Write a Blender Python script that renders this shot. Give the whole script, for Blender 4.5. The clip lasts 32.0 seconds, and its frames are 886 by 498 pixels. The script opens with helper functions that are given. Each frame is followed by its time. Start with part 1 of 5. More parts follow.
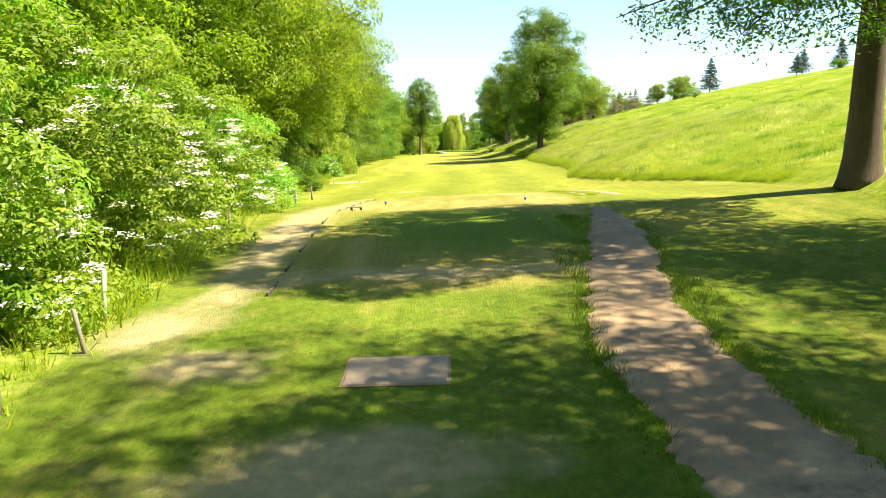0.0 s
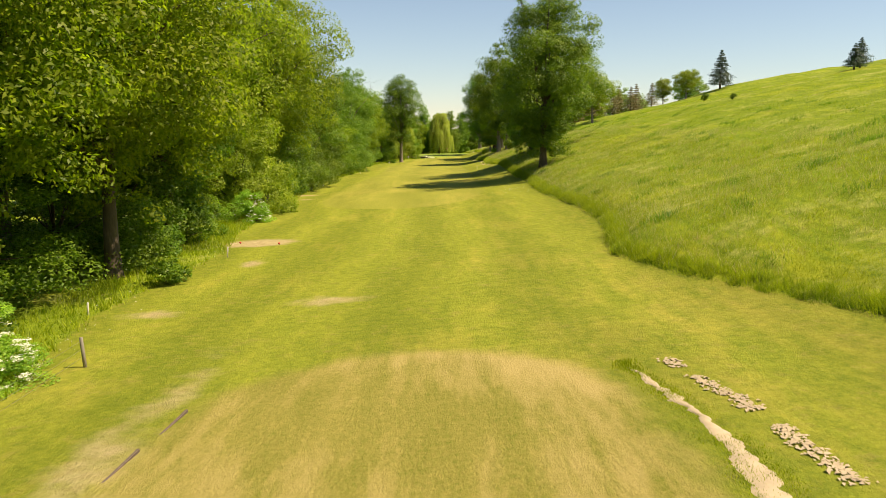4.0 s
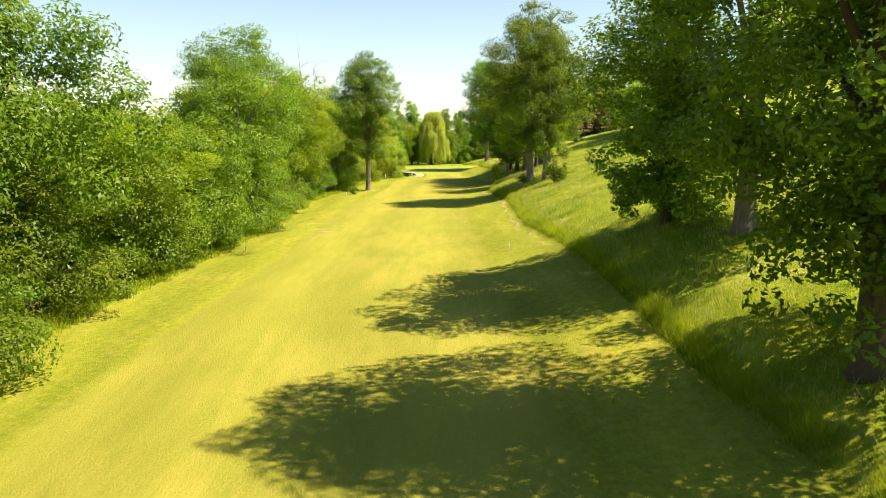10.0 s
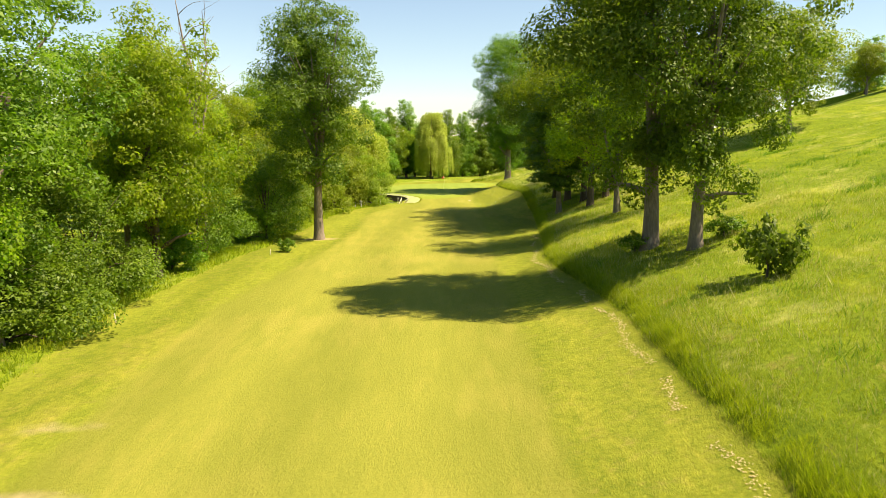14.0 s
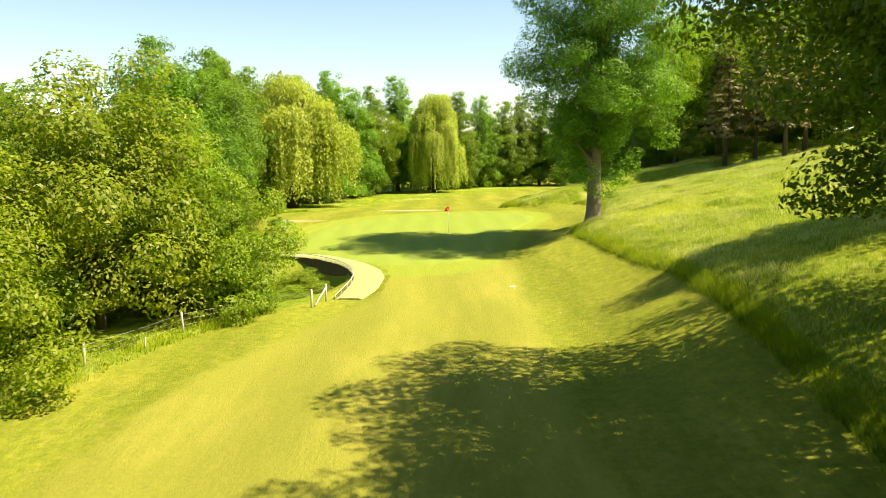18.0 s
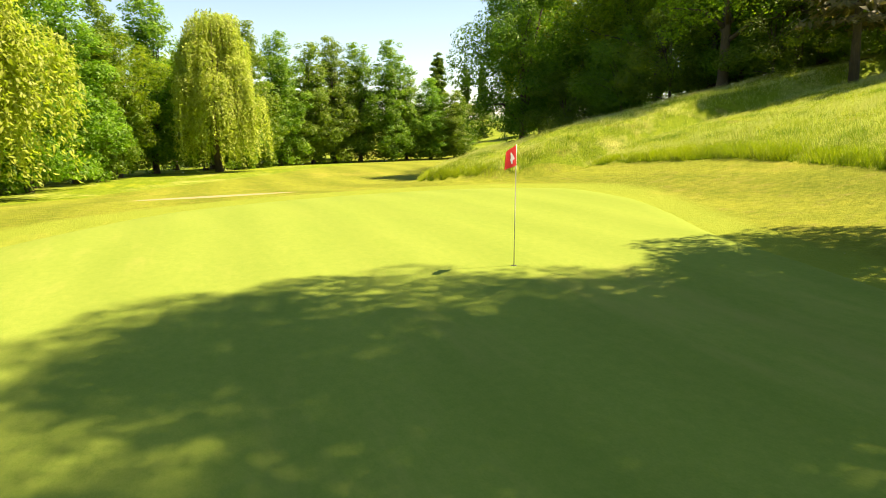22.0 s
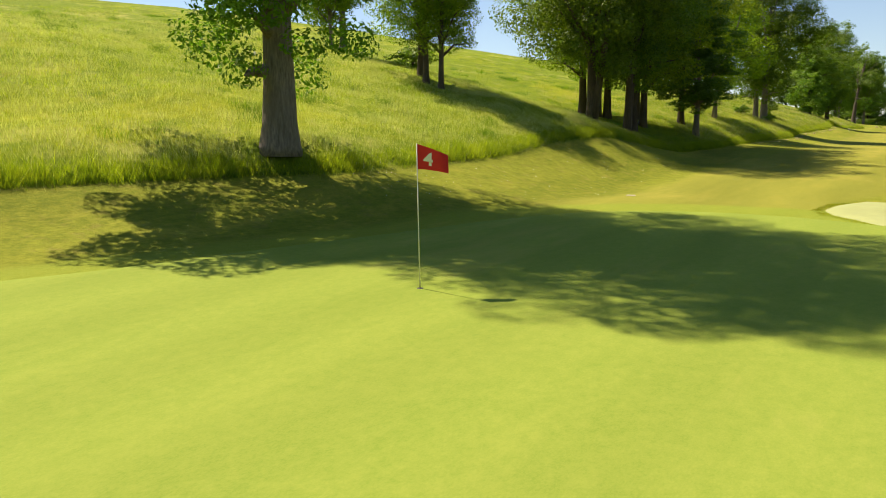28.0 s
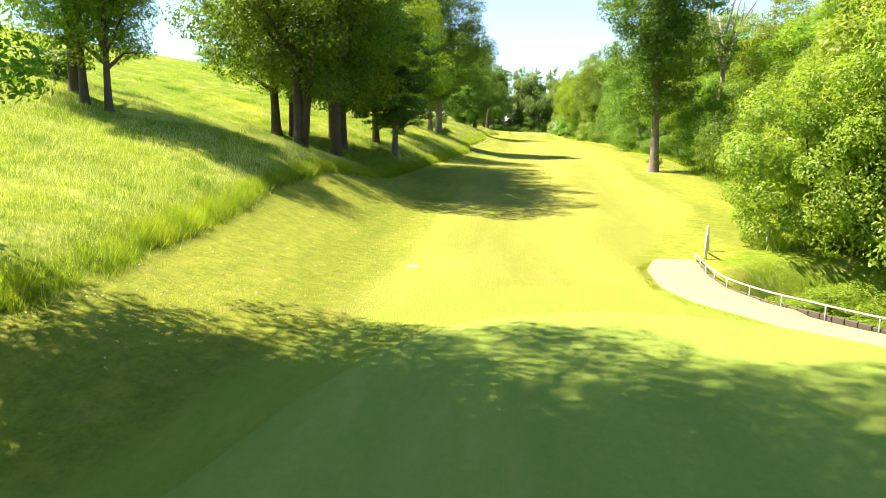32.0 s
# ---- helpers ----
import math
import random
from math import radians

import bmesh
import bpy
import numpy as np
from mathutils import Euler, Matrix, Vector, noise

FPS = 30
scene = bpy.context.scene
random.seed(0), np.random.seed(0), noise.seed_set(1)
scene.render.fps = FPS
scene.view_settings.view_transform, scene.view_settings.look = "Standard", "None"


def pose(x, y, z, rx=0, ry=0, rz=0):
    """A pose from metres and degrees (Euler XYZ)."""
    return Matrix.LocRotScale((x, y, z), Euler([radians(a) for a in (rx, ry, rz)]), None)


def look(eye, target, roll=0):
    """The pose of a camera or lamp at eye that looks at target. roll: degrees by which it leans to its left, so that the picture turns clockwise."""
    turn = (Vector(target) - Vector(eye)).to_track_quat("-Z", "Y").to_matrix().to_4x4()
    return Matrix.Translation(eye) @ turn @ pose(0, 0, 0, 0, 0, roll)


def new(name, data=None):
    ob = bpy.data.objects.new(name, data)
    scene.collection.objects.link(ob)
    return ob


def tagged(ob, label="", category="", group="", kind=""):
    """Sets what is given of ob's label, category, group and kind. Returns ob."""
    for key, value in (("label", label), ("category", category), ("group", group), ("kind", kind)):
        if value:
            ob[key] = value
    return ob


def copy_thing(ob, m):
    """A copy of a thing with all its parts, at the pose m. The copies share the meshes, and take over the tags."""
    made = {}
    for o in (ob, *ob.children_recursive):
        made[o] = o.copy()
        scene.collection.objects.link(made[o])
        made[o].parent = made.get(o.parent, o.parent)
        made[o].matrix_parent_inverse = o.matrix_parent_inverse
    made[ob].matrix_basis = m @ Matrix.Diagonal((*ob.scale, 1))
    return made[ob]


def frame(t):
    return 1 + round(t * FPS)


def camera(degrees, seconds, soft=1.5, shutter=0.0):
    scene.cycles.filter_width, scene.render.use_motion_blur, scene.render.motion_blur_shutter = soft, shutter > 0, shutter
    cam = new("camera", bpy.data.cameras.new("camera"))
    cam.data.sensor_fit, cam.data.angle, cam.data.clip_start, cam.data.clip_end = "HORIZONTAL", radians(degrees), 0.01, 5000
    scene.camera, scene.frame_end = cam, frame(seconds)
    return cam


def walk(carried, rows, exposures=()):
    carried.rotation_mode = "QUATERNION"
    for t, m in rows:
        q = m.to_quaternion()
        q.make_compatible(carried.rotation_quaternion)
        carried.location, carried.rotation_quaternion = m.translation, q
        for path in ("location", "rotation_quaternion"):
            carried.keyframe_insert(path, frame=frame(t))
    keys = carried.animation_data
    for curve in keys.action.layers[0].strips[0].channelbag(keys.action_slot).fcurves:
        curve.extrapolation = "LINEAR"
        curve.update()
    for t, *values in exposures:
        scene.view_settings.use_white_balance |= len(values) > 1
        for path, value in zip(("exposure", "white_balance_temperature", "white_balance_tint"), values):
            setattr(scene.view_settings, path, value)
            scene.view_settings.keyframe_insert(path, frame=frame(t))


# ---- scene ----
cam = camera(62.91, 32.0, soft=0.75, shutter=0.1)
PATH = [
    (0, (-5.985, -260.470, 5.539), (-5.9846, -250.5905, 3.9916), 0.33),
    (0.5, (-5.856, -258.264, 5.746), (-5.8478, -248.3838, 4.2036), 0.17),
    (1, (-5.747, -256.172, 6.034), (-5.7311, -246.2933, 4.4844), 0.04),
    (1.5, (-5.605, -253.787, 6.374), (-5.5806, -243.9106, 4.8085), -0.02),
    (2, (-5.437, -251.029, 6.646), (-5.3924, -241.1535, 5.0744), -0.06),
    (2.5, (-5.285, -248.141, 6.934), (-5.2097, -238.2675, 5.3531), -0.07),
    (3, (-5.041, -245.116, 7.267), (-4.9461, -235.2451, 5.6703), -0.09),
    (3.5, (-4.741, -241.771, 7.597), (-4.6330, -231.9024, 5.9835), -0.15),
    (4, (-4.443, -237.483, 7.859), (-4.3202, -227.6157, 6.2421), -0.20),
    (4.5, (-4.155, -232.878, 8.062), (-4.0194, -223.0098, 6.4475), -0.24),
    (6.5, (-4.037, -214.118, 9.623), (-3.8433, -204.2575, 7.9667), 0.09),
    (7, (-3.928, -208.585, 9.744), (-3.7263, -198.7255, 8.0887), 0.07),
    (7.5, (-3.822, -203.015, 9.834), (-3.6150, -193.1566, 8.1697), 0.04),
    (8, (-3.726, -197.135, 9.786), (-3.5207, -187.2782, 8.1151), -0.02),
    (8.5, (-3.588, -191.137, 9.757), (-3.3872, -181.2801, 8.0850), -0.07),
    (9, (-3.425, -185.048, 9.729), (-3.2274, -175.1897, 8.0621), -0.09),
    (9.5, (-3.185, -178.904, 9.707), (-2.9956, -169.0447, 8.0481), -0.12),
    (10, (-2.950, -172.898, 9.748), (-2.7647, -163.0380, 8.0937), -0.13),
    (10.5, (-2.933, -167.017, 9.817), (-2.7129, -157.1572, 8.1631), -0.06),
    (11, (-2.817, -160.895, 9.780), (-2.5794, -151.0338, 8.1334), 0.07),
    (11.5, (-2.635, -154.800, 9.660), (-2.4146, -144.9357, 8.0348), 0.12),
    (12, (-2.579, -148.842, 9.581), (-2.3878, -138.9744, 7.9699), 0.09),
    (12.5, (-2.741, -142.989, 9.576), (-2.5645, -133.1212, 7.9649), 0.04),
    (13, (-2.914, -137.008, 9.526), (-2.7217, -127.1389, 7.9236), -0.01),
    (13.5, (-3.038, -130.958, 9.460), (-2.8174, -121.0876, 7.8677), -0.05),
    (15.5, (-0.682, -103.424, 9.144), (-0.6374, -93.5363, 7.6483), -0.21),
    (16, (-0.669, -94.991, 9.167), (-0.6443, -85.1037, 7.6698), -0.28),
    (16.5, (-0.746, -86.230, 9.282), (-0.7308, -76.3433, 7.7777), -0.37),
    (17, (-0.771, -77.068, 9.182), (-0.7562, -67.1832, 7.6659), -0.43),
    (17.5, (-0.704, -67.936, 8.782), (-0.6866, -58.0549, 7.2434), -0.43),
    (18, (-0.623, -58.364, 8.045), (-0.5944, -48.4893, 6.4672), -0.35),
    (18.5, (-0.584, -48.511, 7.094), (-0.5408, -38.6410, 5.4858), -0.22),
    (19, (-0.613, -39.388, 6.178), (-0.5716, -29.5210, 4.5542), -0.07),
    (19.5, (-0.813, -31.763, 5.193), (-0.7929, -21.8987, 3.5499), 0.09),
    (20, (-1.252, -25.733, 4.330), (-1.2333, -15.8770, 2.6401), 0.10),
    (20.5, (-1.945, -20.791, 3.675), (-1.7189, -10.9472, 1.9265), -0.18),
    (21, (-2.770, -16.707, 3.195), (-1.9307, -6.8994, 1.4336), -0.59),
    (21.5, (-3.835, -13.692, 2.847), (-1.9427, -4.0305, 1.0907), -0.90),
    (22, (-5.295, -11.432, 2.643), (-2.0596, -2.1332, 0.8954), -1.00),
    (22.5, (-6.703, -9.241, 2.563), (-1.8609, -0.6653, 0.8257), -0.90),
    (23, (-7.977, -7.148, 2.502), (-1.4220, 0.2002, 0.7622), -0.71),
    (23.5, (-9.128, -5.239, 2.390), (-1.1187, 0.4923, 0.6560), -0.60),
    (24, (-9.805, -3.325, 2.319), (-0.7500, 0.5584, 0.6069), -0.57),
    (24.5, (-9.960, -1.429, 2.310), (-0.2904, 0.4807, 0.6197), -0.57),
    (25, (-9.914, 0.327, 2.323), (-0.0561, 0.2529, 0.6471), -0.58),
    (25.5, (-9.810, 1.921, 2.339), (-0.1373, 0.0006, 0.6804), -0.53),
    (26, (-9.458, 3.476, 2.352), (-0.2702, -0.1171, 0.7167), -0.38),
    (26.5, (-9.031, 5.026, 2.363), (-0.5967, -0.1008, 0.7557), -0.18),
    (28.5, (-4.797, 9.404, 2.381), (-0.5404, 0.4948, 0.7942), -0.60),
    (29, (-3.874, 9.875, 2.365), (-0.5477, 0.5748, 0.8028), -0.74),
    (29.5, (-2.994, 10.324, 2.336), (-0.6506, 0.7238, 0.8019), -0.84),
    (30, (-2.263, 10.445, 2.327), (-0.6879, 0.6915, 0.7840), -0.85),
    (30.5, (-1.549, 9.856, 2.536), (-0.3136, 0.0603, 0.9516), -0.79),
    (31, (-0.874, 8.097, 3.099), (0.2712, -1.7065, 1.4952), -0.70),
    (31.5, (-0.303, 5.315, 3.662), (0.7339, -4.4999, 2.0521), -0.56),
    (32, (0.203, 2.481, 4.093), (1.1118, -7.3433, 2.4643), -0.42),
]
EXPOSURES = [(0.0, 1.8, 6000, 4), (1.0, 1.45, 6200, 5), (2.0, 1.45, 6550, 10), (3.0, 1.12, 6600, 9), (4.0, 0.82, 6700, 11), (8.0, 1.0, 6700, 10), (9.0, 1.1, 6700, 10), (10.0, 1.38, 6700, 10), (11.0, 1.42, 6700, 10), (13.0, 1.15, 6600, 9), (16.0, 1.4, 6750, 5), (18.0, 1.4, 6650, 4), (20.0, 1.08, 7000, 6), (21.0, 1.3, 7000, 6), (22.0, 1.45, 6850, 9), (24.0, 1.12, 6350, 9), (26.0, 0.9, 6300, 10), (29.0, 0.85, 6200, 12), (30.5, 0.9, 6050, 12), (31.0, 0.95, 5950, 12), (32.0, 1.9, 5700, 11)]
walk(cam, [(t, look(e, a, r)) for t, e, a, r in PATH], EXPOSURES)

# ---- light ----
SUN_UP, SUN_X, SUN_Y = radians(57), 0.985, -0.17
world = bpy.data.worlds.new("sky")
scene.world = world
world.use_nodes = True
wn = world.node_tree.nodes
sky = wn.new("ShaderNodeTexSky")
sky.sky_type, sky.sun_disc = "NISHITA", False
sky.sun_elevation, sky.sun_rotation = SUN_UP, math.atan2(SUN_X, SUN_Y)
sky.air_density, sky.dust_density = 1.0, 0.1
haze = wn.new("ShaderNodeHueSaturation")
haze.inputs["Saturation"].default_value = 0.9
world.node_tree.links.new(sky.outputs[0], haze.inputs["Color"])
world.node_tree.links.new(haze.outputs[0], wn["Background"].inputs[0])
wn["Background"].inputs[1].default_value = 0.07
sun = new("sun", bpy.data.lights.new("sun", "SUN"))
sun.data.energy, sun.data.angle, sun.data.color = 5.3, radians(0.6), (1.0, 0.815, 0.60)
sun.matrix_world = look((SUN_X * 50, SUN_Y * 50, math.tan(SUN_UP) * 50), (0, 0, 0))


# ---- materials ----
def nodes(name):
    m = bpy.data.materials.new(name)
    m.use_nodes = True
    nt = m.node_tree
    return m, nt, nt.nodes["Principled BSDF"]


def add(nt, kind, **sets):
    n = nt.nodes.new(kind)
    for k, v in sets.items():
        n.inputs[k.replace("_", " ")].default_value = v
    return n


def noise_of(nt, scale, detail=4.0, rough=0.6, stretch=None, coord="Object"):
    tc = nt.nodes.new("ShaderNodeTexCoord")
    n = add(nt, "ShaderNodeTexNoise", Scale=scale, Detail=detail, Roughness=rough)
    if stretch:
        mp = nt.nodes.new("ShaderNodeMapping")
        mp.inputs["Scale"].default_value = stretch
        nt.links.new(tc.outputs[coord], mp.inputs[0])
        nt.links.new(mp.outputs[0], n.inputs["Vector"])
    else:
        nt.links.new(tc.outputs[coord], n.inputs["Vector"])
    return n.outputs["Fac"]


def ramp(nt, fac, stops):
    r = nt.nodes.new("ShaderNodeValToRGB")
    while len(r.color_ramp.elements) < len(stops):
        r.color_ramp.elements.new(0.5)
    for e, (p, c) in zip(r.color_ramp.elements, stops):
        e.position, e.color = p, (*c, 1)
    nt.links.new(fac, r.inputs[0])
    return r.outputs[0]


def mix(nt, fac, a, b, how="MIX"):
    n = nt.nodes.new("ShaderNodeMix")
    n.data_type, n.blend_type = "RGBA", how
    for sock, v in ((n.inputs[0], fac), (n.inputs[6], a), (n.inputs[7], b)):
        if isinstance(v, (int, float)):
            sock.default_value = v
        elif isinstance(v, tuple):
            sock.default_value = (*v, 1)
        else:
            nt.links.new(v, sock)
    return n.outputs[2]


def maths(nt, op, a, b=0.0, c=0.0):
    n = nt.nodes.new("ShaderNodeMath")
    n.operation = op
    for i, v in enumerate((a, b, c)):
        if isinstance(v, (int, float)):
            n.inputs[i].default_value = v
        else:
            nt.links.new(v, n.inputs[i])
    return n.outputs[0]


def bump(nt, bsdf, fac, strength, dist=0.02):
    b = add(nt, "ShaderNodeBump", Strength=strength, Distance=dist)
    nt.links.new(fac, b.inputs["Height"])
    nt.links.new(b.outputs[0], bsdf.inputs["Normal"])


def plain(name, col, rough=0.6, var=0.15, scale=6.0, metal=0.0, bumps=0.2, stretch=None):
    m, nt, b = nodes(name)
    n = noise_of(nt, scale, 6, 0.65, stretch)
    big = noise_of(nt, scale * 0.15, 3, 0.5)
    lo, hi = tuple(c * (1 - var) for c in col), tuple(min(1, c * (1 + var)) for c in col)
    c = ramp(nt, n, [(0.3, lo), (0.7, hi)])
    c = mix(nt, ramp(nt, big, [(0.35, (0, 0, 0)), (0.7, (1, 1, 1))]), c, tuple(x * (1 - 0.6 * var) for x in col))
    nt.links.new(c, b.inputs["Base Color"])
    b.inputs["Roughness"].default_value, b.inputs["Metallic"].default_value = rough, metal
    if bumps:
        bump(nt, b, n, bumps, 0.01)
    return m


def leaf_mat(name, dark, light, trans=0.5, patch=0.25, spread=0.20):
    """Leaves: each one a little different, and each plant a little different."""
    m, nt, b = nodes(name)
    geo, info = nt.nodes.new("ShaderNodeNewGeometry"), nt.nodes.new("ShaderNodeObjectInfo")
    big = noise_of(nt, patch, 3, 0.6)
    mid = noise_of(nt, patch * 4.5, 3, 0.6)
    f = maths(nt, "ADD", maths(nt, "MULTIPLY", geo.outputs["Random Per Island"], 0.24), maths(nt, "ADD", maths(nt, "MULTIPLY", big, 0.42), maths(nt, "MULTIPLY", mid, 0.34)))
    c = ramp(nt, f, [(0.5 - spread, dark), (0.5 + spread, light)])
    hsv = add(nt, "ShaderNodeHueSaturation", Saturation=1.0)
    nt.links.new(maths(nt, "ADD", maths(nt, "MULTIPLY", info.outputs["Random"], 0.03), 0.488), hsv.inputs["Hue"])
    nt.links.new(maths(nt, "ADD", maths(nt, "MULTIPLY", info.outputs["Random"], 0.35), 0.83), hsv.inputs["Value"])
    nt.links.new(c, hsv.inputs["Color"])
    c = hsv.outputs[0]
    nt.links.new(c, b.inputs["Base Color"])
    b.inputs["Roughness"].default_value = 0.5
    b.inputs["Specular IOR Level"].default_value = 0.35
    t = nt.nodes.new("ShaderNodeBsdfTranslucent")
    nt.links.new(mix(nt, 1.0, c, (1.12, 1.3, 0.5), "MULTIPLY"), t.inputs[0])
    s = nt.nodes.new("ShaderNodeMixShader")
    s.inputs[0].default_value = trans
    nt.links.new(b.outputs[0], s.inputs[1])
    nt.links.new(t.outputs[0], s.inputs[2])
    nt.links.new(s.outputs[0], nt.nodes["Material Output"].inputs[0])
    return m


def grass_colour(nt, dark, light, dry, dry_from=0.55, size=1.0, stretch=(1, 0.7, 1)):
    fine = noise_of(nt, 9.0 / size, 6, 0.75, stretch)
    mid = noise_of(nt, 0.9 / size, 5, 0.7, (1.3, 0.22, 1))
    wide = noise_of(nt, 0.09 / size, 4, 0.6)
    tiny = noise_of(nt, 55.0 / size, 4, 0.8, (1, 0.6, 1))
    c = ramp(nt, maths(nt, "ADD", maths(nt, "ADD", maths(nt, "MULTIPLY", fine, 0.38), maths(nt, "MULTIPLY", tiny, 0.37)), maths(nt, "MULTIPLY", mid, 0.25)), [(0.40, dark), (0.59, light)])
    k = ramp(nt, maths(nt, "ADD", maths(nt, "MULTIPLY", mid, 0.4), maths(nt, "MULTIPLY", wide, 0.6)), [(dry_from, (0, 0, 0)), (dry_from + 0.14, (1, 1, 1))])
    return mix(nt, k, c, dry), fine


def stripes(nt, width, amount, c, axis=0):
    """Faint mowing stripes, wobbling a little."""
    tc, sep = nt.nodes.new("ShaderNodeTexCoord"), nt.nodes.new("ShaderNodeSeparateXYZ")
    nt.links.new(tc.outputs["Object"], sep.inputs[0])
    w = noise_of(nt, 0.05, 2, 0.5)
    x = maths(nt, "ADD", maths(nt, "DIVIDE", sep.outputs[axis], width), maths(nt, "MULTIPLY", w, 3.0))
    s = maths(nt, "MULTIPLY", maths(nt, "SINE", maths(nt, "MULTIPLY", x, math.pi)), amount)
    return mix(nt, 1.0, c, ramp(nt, maths(nt, "ADD", s, 0.5), [(0.0, (0.75, 0.78, 0.7)), (1.0, (1.15, 1.12, 1.1))]), "MULTIPLY")


def ground_mat():
    m, nt, b = nodes("grass_ground")
    def att(n):
        a = nt.nodes.new("ShaderNodeAttribute")
        a.attribute_name = n
        return a.outputs["Fac"]
    def edge(d, wobble, soft):
        w = maths(nt, "MULTIPLY", maths(nt, "SUBTRACT", noise_of(nt, 0.8, 4, 0.6), 0.5), wobble)
        mr = nt.nodes.new("ShaderNodeMapRange")
        mr.interpolation_type = "SMOOTHSTEP"
        nt.links.new(maths(nt, "ADD", d, w), mr.inputs[0])
        mr.inputs[1].default_value, mr.inputs[2].default_value = -soft, soft
        return mr.outputs[0]
    rough, h1 = grass_colour(nt, (0.10, 0.155, 0.010), (0.20, 0.255, 0.016), (0.28, 0.305, 0.02), 0.52, 1.0, (1, 0.6, 1))
    semi, h2 = grass_colour(nt, (0.14, 0.178, 0.018), (0.24, 0.255, 0.03), (0.268, 0.257, 0.042), 0.53)
    lush, h6 = grass_colour(nt, (0.075, 0.125, 0.011), (0.15, 0.195, 0.02), (0.22, 0.205, 0.045), 0.50)
    semi = mix(nt, att("lush"), semi, lush)
    fair, h3 = grass_colour(nt, (0.19, 0.21, 0.03), (0.265, 0.268, 0.042), (0.283, 0.27, 0.05), 0.50)
    semi = stripes(nt, 2.6, 0.30, semi)
    fair = stripes(nt, 3.1, 0.22, fair)
    bare = ramp(nt, noise_of(nt, 3.0, 6, 0.7), [(0.3, (0.273, 0.22, 0.102)), (0.7, (0.414, 0.35, 0.178))])
    pale = ramp(nt, maths(nt, "ADD", maths(nt, "MULTIPLY", noise_of(nt, 0.22, 5, 0.72), 0.7), maths(nt, "MULTIPLY", noise_of(nt, 1.7, 4, 0.7), 0.3)), [(0.52, (0, 0, 0)), (0.66, (0.9, 0.9, 0.9))])
    rough = mix(nt, pale, rough, (0.36, 0.36, 0.10))
    brown = ramp(nt, noise_of(nt, 0.55, 5, 0.75, (1, 0.8, 1)), [(0.60, (0, 0, 0)), (0.72, (0.7, 0.7, 0.7))])
    rough = mix(nt, brown, rough, (0.27, 0.21, 0.07))
    worn = ramp(nt, noise_of(nt, 1.4, 6, 0.78), [(0.54, (0, 0, 0)), (0.70, (0.55, 0.55, 0.55))])
    semi = mix(nt, worn, semi, (0.25, 0.205, 0.06))
    tuft = ramp(nt, noise_of(nt, 2.6, 6, 0.8), [(0.36, (0.78, 0.83, 0.75)), (0.62, (1.18, 1.16, 1.1))])
    semi, rough = mix(nt, 1.0, semi, tuft, "MULTIPLY"), mix(nt, 1.0, rough, tuft, "MULTIPLY")
    c = mix(nt, edge(att("mown"), 0.5, 0.12), rough, semi)
    c = mix(nt, edge(att("fair"), 1.2, 0.55), c, fair)
    tee, h4 = grass_colour(nt, (0.141, 0.155, 0.0213), (0.291, 0.25, 0.0638), (0.357, 0.29, 0.102), 0.47)
    apron, h5 = grass_colour(nt, (0.185, 0.242, 0.026), (0.245, 0.288, 0.034), (0.29, 0.30, 0.045), 0.55)
    c = mix(nt, edge(att("apron"), 0.8, 0.5), c, apron)
    tgreen, h7 = grass_colour(nt, (0.075, 0.13, 0.012), (0.15, 0.20, 0.022), (0.24, 0.22, 0.05), 0.56)
    tee = mix(nt, edge(att("turf"), 2.2, 1.3), tee, tgreen)
    c = mix(nt, edge(att("tee"), 1.0, 0.5), c, tee)
    c = mix(nt, edge(att("bare"), 1.5, 0.45), c, bare)
    nt.links.new(c, b.inputs["Base Color"])
    b.inputs["Roughness"].default_value = 0.9
    b.inputs["Specular IOR Level"].default_value = 0.05
    bump(nt, b, h1, 0.8, 0.08)
    return m


def sheet_mat(name, dark, light, dry, dry_from, stripe=0.0, size=1.0, axis=0):
    m, nt, b = nodes(name)
    c, h = grass_colour(nt, dark, light, dry, dry_from, size)
    if stripe:
        c = stripes(nt, 1.1, stripe, c, axis)
    nt.links.new(c, b.inputs["Base Color"])
    b.inputs["Roughness"].default_value = 0.85
    b.inputs["Specular IOR Level"].default_value = 0.05
    bump(nt, b, h, 0.3, 0.02)
    return m


